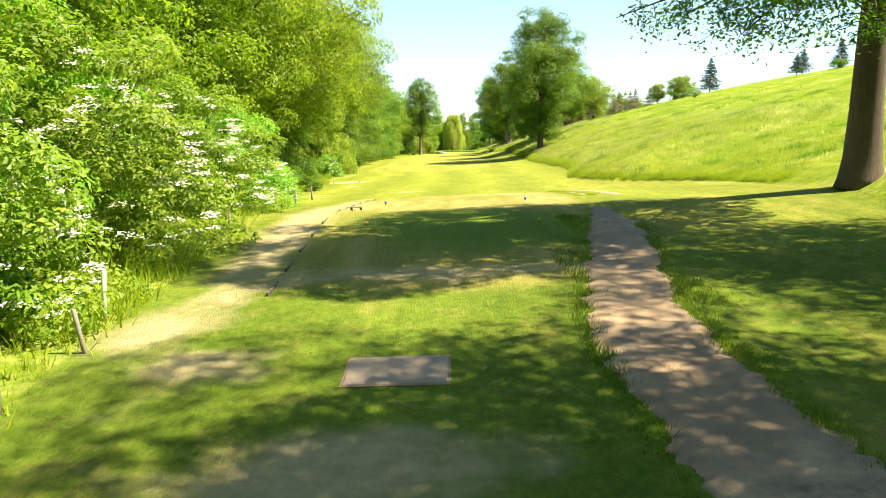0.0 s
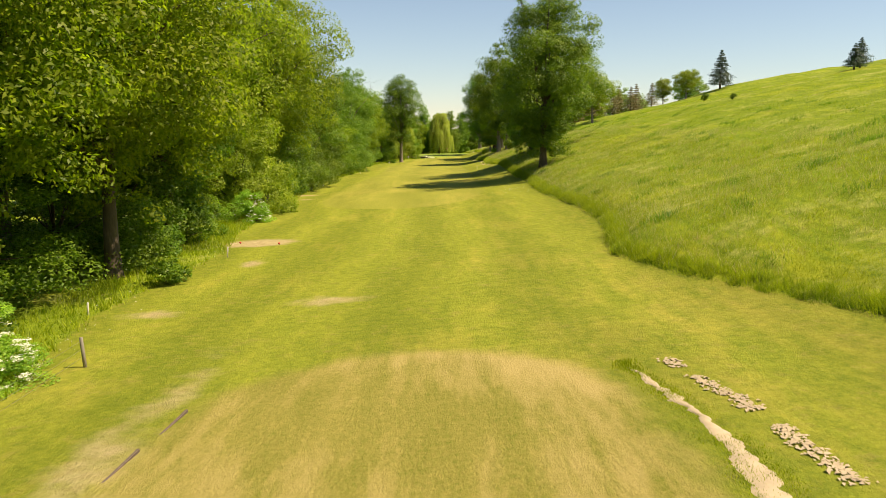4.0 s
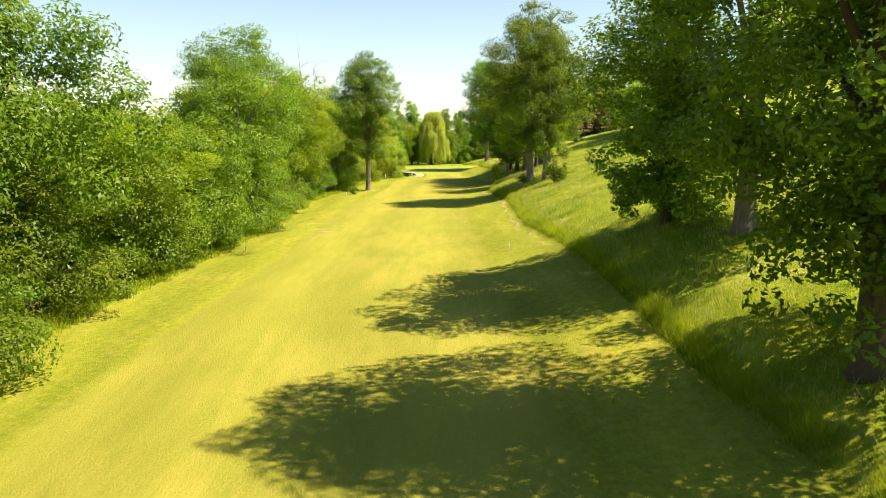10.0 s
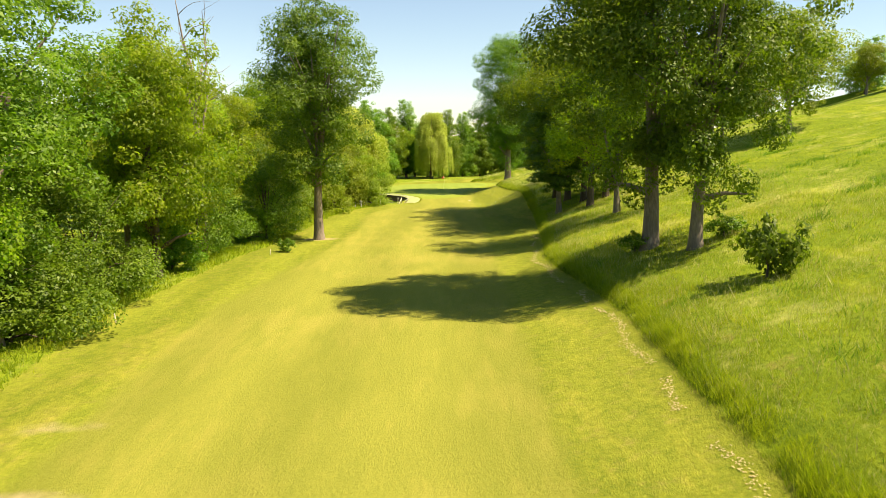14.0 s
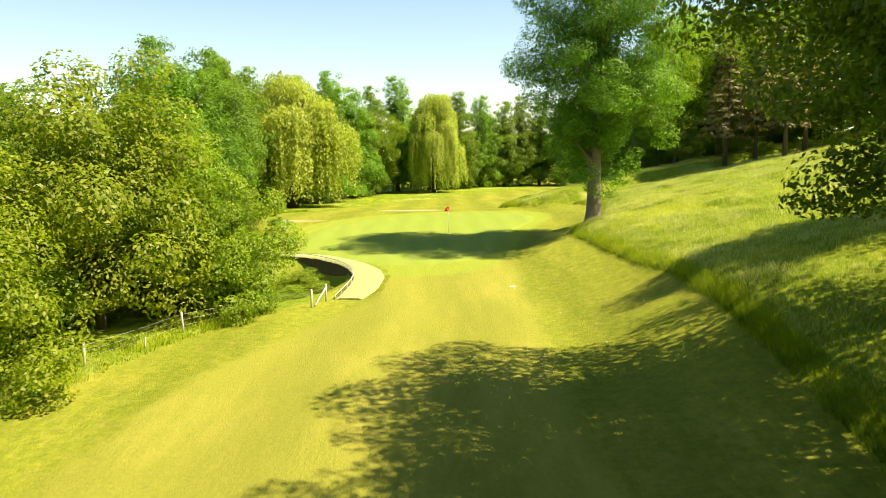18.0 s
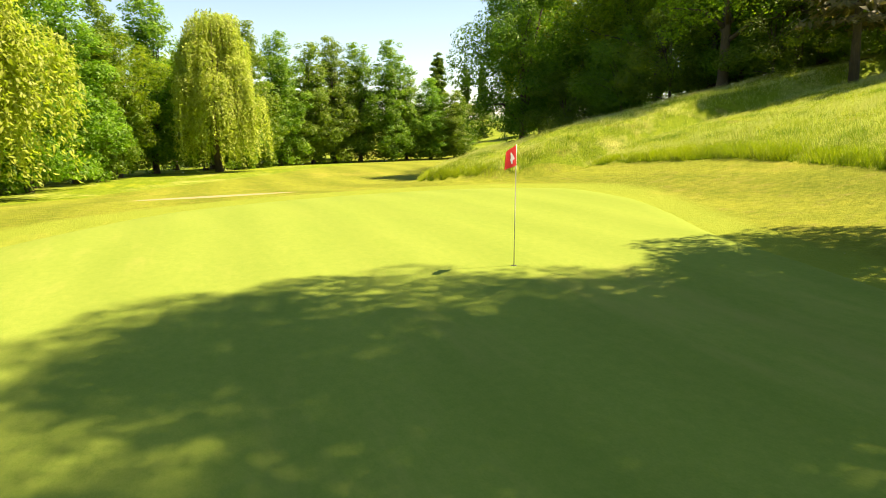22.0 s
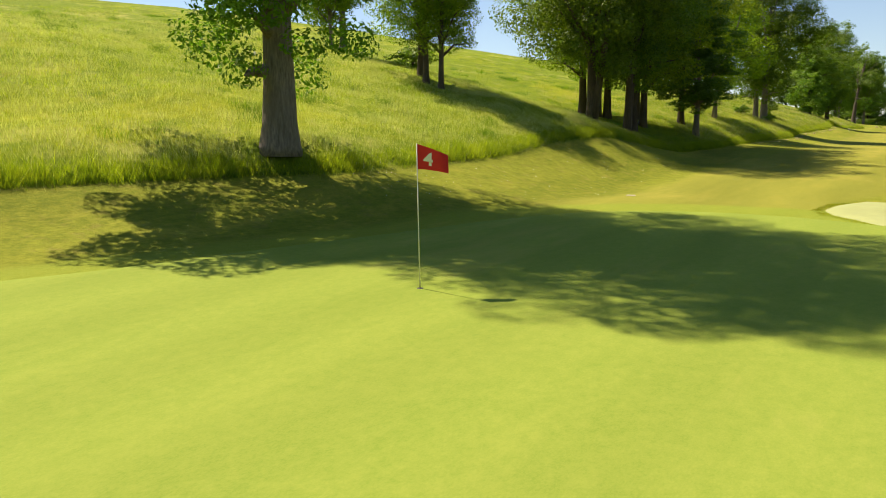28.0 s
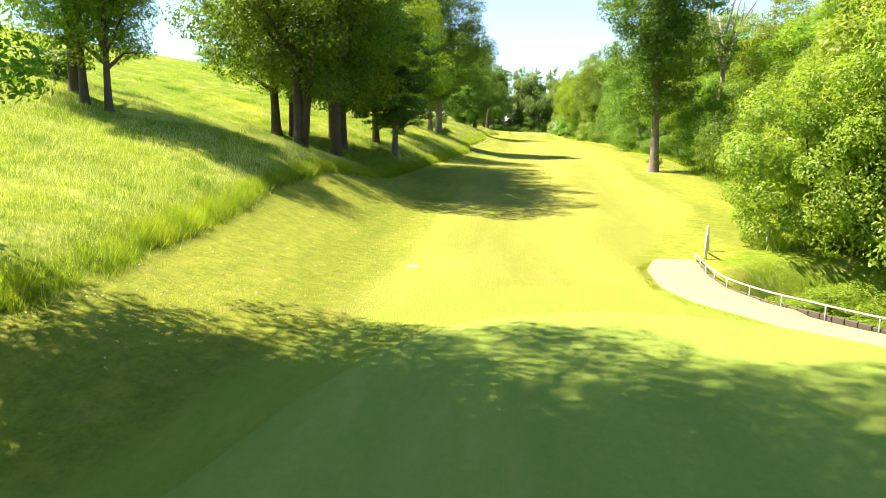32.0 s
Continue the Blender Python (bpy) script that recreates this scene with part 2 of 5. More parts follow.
M = {
    "ground": ground_mat(),
    "green": sheet_mat("putting_green", (0.178, 0.25, 0.035), (0.238, 0.294, 0.049), (0.28, 0.298, 0.066), 0.56, 0.09, 1.2, 0),
    "dirt": plain("pale_dirt", (0.30, 0.21, 0.115), 0.95, 0.55, 2.2, 0, 0.6),
    "sand": plain("dry_sand", (0.40, 0.33, 0.21), 0.95, 0.22, 3.0, 0, 0.4),
    "turf_path": plain("worn_green_path", (0.30, 0.335, 0.12), 0.9, 0.12, 4.0, 0, 0.3),
    "mat": plain("worn_mat", (0.30, 0.235, 0.16), 0.95, 0.2, 5.0, 0, 0.4),
    "bark": plain("grey_bark", (0.225, 0.185, 0.14), 0.95, 0.5, 5.0, 0, 1.0, (3, 3, 0.5)),
    "bark_dark": plain("dark_bark", (0.10, 0.075, 0.05), 0.95, 0.45, 5.0, 0, 1.0, (3, 3, 0.5)),
    "dead": plain("dead_wood", (0.30, 0.24, 0.19), 0.9, 0.3, 5.0, 0, 0.6, (3, 3, 0.5)),
    "ash": leaf_mat("ash_leaves", (0.062, 0.125, 0.01), (0.23, 0.32, 0.018)),
    "lime": leaf_mat("lime_leaves", (0.1, 0.18, 0.01), (0.37, 0.43, 0.02), 0.64),
    "deep": leaf_mat("deep_green_leaves", (0.055, 0.12, 0.01), (0.21, 0.31, 0.018)),
    "alder": leaf_mat("alder_leaves", (0.08, 0.165, 0.013), (0.28, 0.38, 0.024)),
    "elder": leaf_mat("elder_leaves", (0.13, 0.24, 0.016), (0.36, 0.47, 0.04)),
    "willow": leaf_mat("willow_leaves", (0.30, 0.37, 0.035), (0.54, 0.58, 0.10), 0.5),
    "bushy": leaf_mat("yellow_green_leaves", (0.14, 0.215, 0.012), (0.36, 0.41, 0.025), 0.5),
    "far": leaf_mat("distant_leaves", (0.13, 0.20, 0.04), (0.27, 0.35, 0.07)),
    "yew": leaf_mat("yew_needles", (0.05, 0.10, 0.012), (0.16, 0.24, 0.02), 0.45),
    "fir": leaf_mat("fir_needles", (0.012, 0.035, 0.012), (0.04, 0.08, 0.02), 0.2),
    "pine": leaf_mat("brown_pine_needles", (0.10, 0.10, 0.035), (0.29, 0.21, 0.09), 0.45),
    "tall": leaf_mat("tall_grass", (0.18, 0.235, 0.010), (0.41, 0.42, 0.020), 0.55, 0.35, 0.15),
    "straw": leaf_mat("dry_seed_heads", (0.38, 0.36, 0.13), (0.60, 0.55, 0.27), 0.4, 0.2),
    "hay": plain("dry_hay", (0.42, 0.36, 0.16), 0.9, 0.25, 5.0, 0, 0),
    "blossom": plain("cream_blossom", (0.78, 0.76, 0.62), 0.8, 0.06, 9.0, 0, 0),
    "daisy": plain("white_petals", (0.8, 0.8, 0.74), 0.8, 0.05, 9.0, 0, 0),
    "timber": plain("weathered_timber", (0.12, 0.09, 0.065), 0.9, 0.4, 8.0, 0, 0.6, (1, 1, 6)),
    "stake": plain("whitewashed_stake", (0.62, 0.60, 0.54), 0.85, 0.2, 12.0, 0, 0.3),
    "post": plain("grey_post", (0.26, 0.23, 0.19), 0.9, 0.3, 12.0, 0, 0.4, (4, 4, 0.6)),
    "rail": plain("pale_rail", (0.60, 0.58, 0.55), 0.45, 0.12, 10.0, 0.2, 0.1),
    "wire": plain("wire", (0.3, 0.3, 0.3), 0.5, 0.1, 10.0, 0.7, 0),
    "red": plain("red_flag_cloth", (0.62, 0.02, 0.02), 0.75, 0.12, 12.0, 0, 0.2),
    "white": plain("white_paint", (0.8, 0.8, 0.77), 0.5, 0.05, 10.0, 0, 0),
    "pole": plain("flagstick", (0.75, 0.74, 0.62), 0.35, 0.06, 10.0, 0, 0),
    "black": plain("rubber_and_hole_shade", (0.02, 0.02, 0.02), 0.6, 0.2, 10.0, 0, 0),
    "rock": plain("grey_fieldstone", (0.30, 0.27, 0.22), 0.95, 0.35, 4.0, 0, 0.8),
}


# ---- the lie of the land ----
Y0 = (-400, -275, -253, -245, -236, -226, -215, -195, -155, -140, -110, -85, -60, -22, -14, 0, 12, 20, 30, 44, 60, 80, 105, 160, 300)
Z0 = (1.8, 1.8, 1.95, 2.5, 3.05, 2.55, 1.95, 1.65, 1.5, 1.65, 1.0, 0.65, 0.42, -0.33, -0.08, 0, -0.05, -0.4, -1.2, -2.2, -2.6, -3.0, -4.0, -4.5, -4.0)
# right edge of the mown grass, where the tall grass and the bank begin
EY = (-400, -290, -250, -240, -232, -223, -219, -215, -211, -206.3, -200, -195.5, -188, -180, -174.8, -165, -159.5, -153, -144, -129, -121, -107, -97, -92, -80, -75, -69, -62, -50, -40, -31.5, -25.5, -18.5, -16, -13, -11.8, -8.3, -6, -2.4, 2.2, 8, 17, 20.7, 21.5, 24, 35, 47, 60, 90, 300)
EX = (4, 4, 6, 7, 7.3, 8, 7, 5.9, 4.4, 3.4, 4.7, 5.5, 5.9, 5.4, 5.1, 5.3, 5.7, 5.1, 5.1, 5, 4.4, 4.9, 5.6, 5.6, 4.9, 5.4, 6.4, 7.1, 8.6, 9.0, 9.4, 9.8, 9.2, 9.0, 8.6, 8.3, 8.3, 10, 11.2, 12.4, 13.9, 14.7, 13.6, 8, 6, 9.5, 18, 25, 38, 60)
# left edge of the mown grass
LY = (-400, -290, -250, -240, -226, -213, -199, -190, -158, -143, -126, -106, -88, -71, -64, -45, -37, -30, -24, -22, -9, -4, 2, 10, 18, 32, 46.5, 56, 66.6, 90, 300)
LX = (-10, -11, -12, -12.3, -13.5, -16.4, -16, -17.5, -18.7, -18.8, -18.1, -17.3, -18.7, -17, -15.5, -14.5, -13.8, -11.5, -8.4, -6.6, -11.5, -13.5, -16, -19, -18.4, -15.5, -11.5, -5, 2.3, 17, 60)
FY = (-178, -177.3, -175.5, -173, -169, -166, -153, -130, -106, -89, -73, -68, -56, -42, -35, -22, -10)
FL = (-7.5, -10.2, -12.8, -14.2, -15.0, -15.1, -14.5, -13, -13.1, -13.8, -11.4, -10.6, -9.4, -10, -9.2, -4, -4)
FR = (-6.5, -4.6, -2.6, -1.2, -0.1, 0.4, 0.6, 0.4, 0.8, 1.5, 2.0, 2.1, 2.6, 3.0, 3.3, 3.8, 4.3)
GREEN = [(-11.8, -2), (-11, 4), (-8.8, 9), (-5, 14), (0, 16.5), (5, 16.5), (8, 13.5), (8.2, 9), (7, 5), (5.6, 1.5), (4.8, -2), (4.1, -5), (3.2, -9), (1.5, -12.6), (-2, -14.2), (-6, -13.0), (-9.3, -9.5), (-11.3, -6)]
TEE = [(-9.4, -245), (-9.7, -240), (-9.75, -236), (-9.7, -228), (-9.2, -222.5), (-6, -219.6), (-3, -219.9), (-0.9, -222.5), (-0.6, -229), (-1.6, -237), (-2.4, -242), (-3.2, -245.5), (-6.2, -245.8)]
TURF = [(-8.4, -239.5), (-8.2, -236.5), (-5, -235.6), (-2.4, -236.5), (-1.6, -239), (-2.2, -241.6), (-5.2, -242.3), (-7.3, -241.2)]
DITCH = (-10.9, -16.6, 4.9, 6.2)
BARE = ((-8.3, -211.8, 0.95, 0.5), (-14.9, -195.0, 2.2, 1.5), (-14.6, -194.6, 0.7, 0.4), (-13.3, -202.5, 0.5, 0.7), (-14.3, -213, 0.7, 0.4), (-14.2, 10, 2.2, 0.75), (-12.2, -61.9, 1.2, 0.8),
        (-12.4, -108.5, 0.6, 0.25), (-12.0, -110.2, 0.5, 0.2), (-14.0, -104, 0.5, 0.2), (-18.3, -160.5, 1.4, 0.7), (-17.2, -165.5, 0.6, 0.4),
        (-4.2, 27, 3.9, 3.2), (-9.7, -249.8, 0.9, 0.6), (-11.1, -248.0, 0.8, 1.1), (-6.9, -252.9, 1.6, 0.8), (-10.6, -246, 0.6, 0.8), (-9.7, -245, 0.7, 0.5), (-5.9, -244.6, 1.2, 0.3),
        (-10.5, -238.5, 0.75, 8.5), (-10.2, -229.5, 0.4, 5.5), (-6.5, -244.4, 2.6, 0.5))


def land(x, y):
    """Height of the ground at x, y (arrays)."""
    x, y = np.asarray(x, float), np.asarray(y, float)
    z = np.interp(y, Y0, Z0)
    c = np.interp(y, (-150, -90, -35, -25), (0.06, 0.03, 0.03, 0.009))
    z = z + c * np.clip(x + 5, -20, 13) * np.where(x < -5, 0.6, 1.0)
    xe = np.interp(y, EY, EX)
    rise = np.interp(y, (-240, -200, -157, -133, -97, -70, -57, -48, -40, -33, -27, -23, -18.7, -12.6, -8, 10, 19, 23), (0.15, 0.2, 0.35, 1.0, 0.85, 0.45, 0.1, 0.1, 1.0, 1.85, 1.9, 1.75, 1.4, 1.25, 1.1, 1.0, 0.7, 0.2))
    k = np.clip((x - xe + 5.5) / 5.5, 0, 1)
    z = z + rise * k * k * (1.6 - 0.6 * k)
    u = np.maximum(x - xe, 0)
    s = np.interp(y, (-60, -40, -13, 5, 20, 50, 90, 200), (1, 0.98, 0.87, 0.77, 0.73, 0.82, 0.6, 0.3))
    k = np.clip((u - 35) / 35, 0, 1)
    s = s + (1 - s) * k * k * (3 - 2 * k) * np.interp(y, (20, 45), (1, 0))
    v = np.minimum(u, 190)
    hill = 0.295 * v - 0.0007 * v * v
    hill = 25.5 * np.tanh(hill / 25.5 * 1.05)
    bank = np.interp(y, (-215, -205, -30, -20, 18, 24), (0.3, 0.6, 0.6, 0.55, 0.5, 0.6))
    k = np.clip((u - 55) / 40, 0, 1)
    z = z + k * k * (3 - 2 * k) * np.interp(y, (-220, -150, -100, -40, -10, 15, 45), (0.8, 1.2, 3.2, 3.5, 4.6, 3.2, 0))
    z = z + bank * (1 - np.exp(-u / 0.9)) + s * hill
    z = z + 0.10 * np.sin(x * 0.9 + 1.3 * np.sin(y * 0.31)) * np.sin(y * 0.57 + 0.4) * np.clip(u / 3, 0, 1)
    far = np.clip(-25 - x, 0, 60)
    z = z - 0.02 * far + 0.0
    q = np.sqrt(((x - DITCH[0]) / DITCH[2]) ** 2 + ((y - DITCH[1]) / DITCH[3]) ** 2)
    z = z - 1.7 * np.clip((1.0 - q) * 5, 0, 1)
    z = z + np.clip(-150 - x, 0, 400) * 0.06
    return z


def at(x, y):
    return float(land(x, y))


def part(name, bm, material, parent, label=""):
    """One mesh from a bmesh, or from (verts, faces), under a thing or a part."""
    me = bpy.data.meshes.new(name)
    if isinstance(bm, tuple):
        me.from_pydata([tuple(v) for v in bm[0]], [], [tuple(f) for f in bm[1]])
    else:
        bm.to_mesh(me)
        bm.free()
    me.materials.append(material)
    ob = new(name, me)
    ob.parent = parent
    return tagged(ob, label=label) if label else ob


def thing(name, m, label, category, group="", kind=""):
    ob = new(name)
    ob.matrix_world = m
    ob.empty_display_size = 0.2
    return tagged(ob, label, category, group, kind)


def smooth(ob):
    ob.data.polygons.foreach_set("use_smooth", [True] * len(ob.data.polygons))
    return ob


def big_mesh(name, verts, quads, material):
    me = bpy.data.meshes.new(name)
    verts, quads = np.ascontiguousarray(verts, np.float32), np.ascontiguousarray(quads, np.int32)
    k = quads.shape[1]
    me.vertices.add(len(verts))
    me.vertices.foreach_set("co", verts.ravel())
    me.loops.add(quads.size)
    me.loops.foreach_set("vertex_index", quads.ravel())
    me.polygons.add(len(quads))
    me.polygons.foreach_set("loop_start", np.arange(0, quads.size, k, dtype=np.int32))
    me.update(calc_edges=True)
    me.materials.append(material)
    return me


def grid_faces(nx, ny):
    i = (np.arange(ny - 1)[:, None] * nx + np.arange(nx - 1)[None, :]).ravel()
    return np.stack([i, i + 1, i + nx + 1, i + nx], 1)


def build_ground():
    xs = np.concatenate([-np.geomspace(3000, 60, 16), np.arange(-52, -26, 2.0), np.arange(-26, 20, 0.42), np.arange(20, 60, 1.6), np.geomspace(60, 3000, 22)])
    ys = np.concatenate([-np.geomspace(3000, 300, 12), np.arange(-292, 50, 0.6), np.arange(50, 120, 2.5), np.geomspace(122, 3000, 18)])
    gx, gy = np.meshgrid(xs, ys)
    gz = land(gx, gy)
    v = np.stack([gx, gy, gz], -1).reshape(-1, 3)
    me = big_mesh("ground", v, grid_faces(len(xs), len(ys)), M["ground"])
    x, y = v[:, 0], v[:, 1]
    mown = np.minimum(np.interp(y, EY, EX) - x, x - np.interp(y, LY, LX))
    fair = np.minimum(np.minimum(np.interp(y, FY, FR) - x, x - np.interp(y, FY, FL)), np.minimum(y + 178, -12 - y))
    bare = np.full(len(x), -5.0)
    for bx, by, rx, ry in BARE:
        q = np.sqrt(((x - bx) / rx) ** 2 + ((y - by) / ry) ** 2)
        bare = np.maximum(bare, (1 - q) * min(rx, ry) * 1.0)
    def inside(pts):
        """Signed distance to a closed outline, positive within."""
        o = closed_curve(pts, 60)
        best, odd = np.full(len(x), 1e9), np.zeros(len(x), bool)
        for (ax, ay), (bx, by) in zip(o, np.roll(o, -1, 0)):
            t = np.clip(((x - ax) * (bx - ax) + (y - ay) * (by - ay)) / ((bx - ax) ** 2 + (by - ay) ** 2), 0, 1)
            best = np.minimum(best, np.hypot(x - ax - t * (bx - ax), y - ay - t * (by - ay)))
            odd ^= ((ay > y) != (by > y)) & (x < (bx - ax) * (y - ay) / (by - ay + 1e-12) + ax)
        return np.clip(np.where(odd, best, -best), -6, 6)
    gc = np.mean(GREEN, 0)
    tee, apron = inside(TEE), inside([tuple(gc + (np.array(p) - gc) * 1.2) for p in GREEN])
    for n, d in (("lush", np.interp(y, (-248, -241, -234, -222, -190), (1.0, 0.75, 0.3, 0.15, 0.0))), ("mown", mown), ("fair", fair), ("bare", bare), ("tee", tee), ("apron", apron), ("turf", inside(TURF))):
        me.attributes.new(n, "FLOAT", "POINT").data.foreach_set("value", d.astype(np.float32))
    me.polygons.foreach_set("use_smooth", np.ones(len(me.polygons), bool))
    return tagged(new("ground", me), "mown fairway and tall meadow grass rising into a hillside", "ground", kind="structure")


def closed_curve(pts, n):
    """A smooth closed outline through pts."""
    p = np.array(pts, float)
    k = len(p)
    out = []
    for i in range(n):
        t = i / n * k
        j, f = int(t), t - int(t)
        a, b, c, d = p[(j - 1) % k], p[j % k], p[(j + 1) % k], p[(j + 2) % k]
        out.append(0.5 * (2 * b + (c - a) * f + (2 * a - 5 * b + 4 * c - d) * f * f + (3 * b - a - 3 * c + d) * f ** 3))
    return np.array(out)


def sheet(name, pts, lift, material, label, category, n=96, rings=14, wob=0.0):
    """A thin turf or sand sheet that follows the ground, with its rim let into it."""
    o = closed_curve(pts, n)
    c = o.mean(0)
    rng = np.random.default_rng(len(name))
    if wob:
        w = np.sin(np.arange(n) * 0.9 + rng.uniform(0, 6)) * np.sin(np.arange(n) * 2.3)
        o = c + (o - c) * (1 + wob * w[:, None] / np.linalg.norm(o - c, axis=1)[:, None])
    v, f = [], []
    for r in range(rings + 1):
        s = (r + 0.02) / (rings + 0.02)
        p = c + (o - c) * s
        z = land(p[:, 0], p[:, 1]) + lift * (1.0 if r < rings else -0.5)
        v.append(np.column_stack([p, z]))
    v = np.concatenate(v)
    for r in range(rings):
        for i in range(n):
            j = (i + 1) % n
            f.append((r * n + i, (r + 1) * n + i, (r + 1) * n + j, r * n + j))
    f.append(tuple(range(n)))
    me = bpy.data.meshes.new(name)
    me.from_pydata([tuple(q) for q in v], [], f)
    me.materials.append(material)
    return smooth(tagged(new(name, me), label, category, kind="structure"))


def ribbon(name, left, right, lift, material, label, category, cols=8, sub=6, rag=0.0):
    """A path between two edge lines, lying on the ground."""
    def dense(p):
        p = np.array(p, float)
        t = np.arange(len(p))
        q = np.linspace(0, len(p) - 1, (len(p) - 1) * sub + 1)
        return np.column_stack([np.interp(q, t, p[:, 0]), np.interp(q, t, p[:, 1])])
    a, b = dense(left), dense(right)
    for _ in range(3):
        for p in (a, b):
            p[1:-1] = (p[:-2] + 2 * p[1:-1] + p[2:]) / 4
    v = []
    for i in range(len(a)):
        d = (b[i] - a[i]) / np.linalg.norm(b[i] - a[i])
        a[i] += d * rag * (noise.noise(Vector((a[i][0] * 1.3, a[i][1] * 1.3, 3))) + 0.6 * noise.noise(Vector((a[i][0] * 6, a[i][1] * 6, 3))))
        b[i] += d * rag * (noise.noise(Vector((b[i][0] * 1.3, b[i][1] * 1.3, 7))) + 0.6 * noise.noise(Vector((b[i][0] * 6, b[i][1] * 6, 7))))
        for j in range(cols + 1):
            p = a[i] + (b[i] - a[i]) * j / cols
            edge = j in (0, cols)
            v.append((p[0], p[1], at(p[0], p[1]) + (lift if not edge else -0.02)))
    me = bpy.data.meshes.new(name)
    me.from_pydata(v, [], [tuple(q) for q in grid_faces(cols + 1, len(a))])
    me.materials.append(material)
    return smooth(tagged(new(name, me), label, category, kind="structure"))


# ---- plants ----
def tube(path, radii, sides=7):
    """Verts and faces of a tapered tube along a line of points."""
    path = [Vector(p) for p in path]
    v, f = [], []
    for i, p in enumerate(path):
        d = (path[min(i + 1, len(path) - 1)] - path[max(i - 1, 0)]).normalized()
        s = d.orthogonal().normalized()
        if i and (s.dot(last) < 0.3):
            s = (last - d * last.dot(d)).normalized()
        last = s
        t = d.cross(s)
        for k in range(sides):
            a = 2 * math.pi * k / sides
            v.append(p + (s * math.cos(a) + t * math.sin(a)) * radii[i])
    for i in range(len(path) - 1):
        for k in range(sides):
            j = (k + 1) % sides
            f.append((i * sides + k, i * sides + j, (i + 1) * sides + j, (i + 1) * sides + k))
    f.append(tuple(range(sides))[::-1])
    f.append(tuple((len(path) - 1) * sides + k for k in range(sides)))
    return v, f


def join(pieces):
    v, f = [], []
    for a, b in pieces:
        n = len(v)
        v += list(a)
        f += [tuple(i + n for i in q) for q in b]
    return v, f


def unit(a):
    return a / np.maximum(np.linalg.norm(a, axis=1, keepdims=True), 1e-9)


def leaves(p, out, size, rng, lean=0.65, long=1.5, droop=0.0):
    """Small leaf sprays at points p, four-cornered, facing about outwards and up."""
    n = len(p)
    nrm = unit(out * 0.9 + rng.normal(0, lean, (n, 3)) + np.array([0, 0, 0.35]))
    d = rng.normal(0, 1, (n, 3)) + np.array([0, 0, -droop])
    u = unit(d - nrm * (d * nrm).sum(1, keepdims=True))
    w = np.cross(nrm, u)
    s = (size * rng.uniform(0.6, 1.35, n))[:, None]
    fold = nrm * s * rng.uniform(-0.25, 0.35, n)[:, None]
    k = rng.uniform(-0.15, 0.25, n)[:, None]
    v = np.stack([p + u * s * long * 0.58 - fold, p + u * s * k + w * s * 0.46 + fold, p - u * s * long * 0.5 - fold * 0.5, p + u * s * (0.1 - k) - w * s * 0.46 + fold], 1).reshape(-1, 3)
    return v, np.arange(4 * n).reshape(-1, 4)


def profile_of(shape):
    return {
        "round": lambda s: np.sqrt(np.clip(1 - (2 * s - 1) ** 2, 0, 1)) * (1.05 - 0.25 * s),
        "broad": lambda s: np.sqrt(np.clip(1 - (2 * s - 1) ** 4, 0, 1)) * (0.88 + 0.16 * s),
        "tall": lambda s: np.clip(np.sin(np.pi * np.clip(s * 0.92 + 0.07, 0, 1)), 0, 1) ** 0.6,
        "cone": lambda s: np.clip((1 - s) ** 0.75 * np.clip(s * 7, 0.5, 1), 0.03, 1),
        "egg": lambda s: np.clip((1 - s) ** 0.6 * np.clip(0.72 + s, 0, 1.05), 0.06, 1),
        "dome": lambda s: np.sqrt(np.clip(1 - s ** 2, 0, 1)),
        "poplar": lambda s: np.clip(np.sin(np.pi * np.clip(s * 0.9 + 0.08, 0, 1)), 0, 1) ** 0.5,
    }[shape]


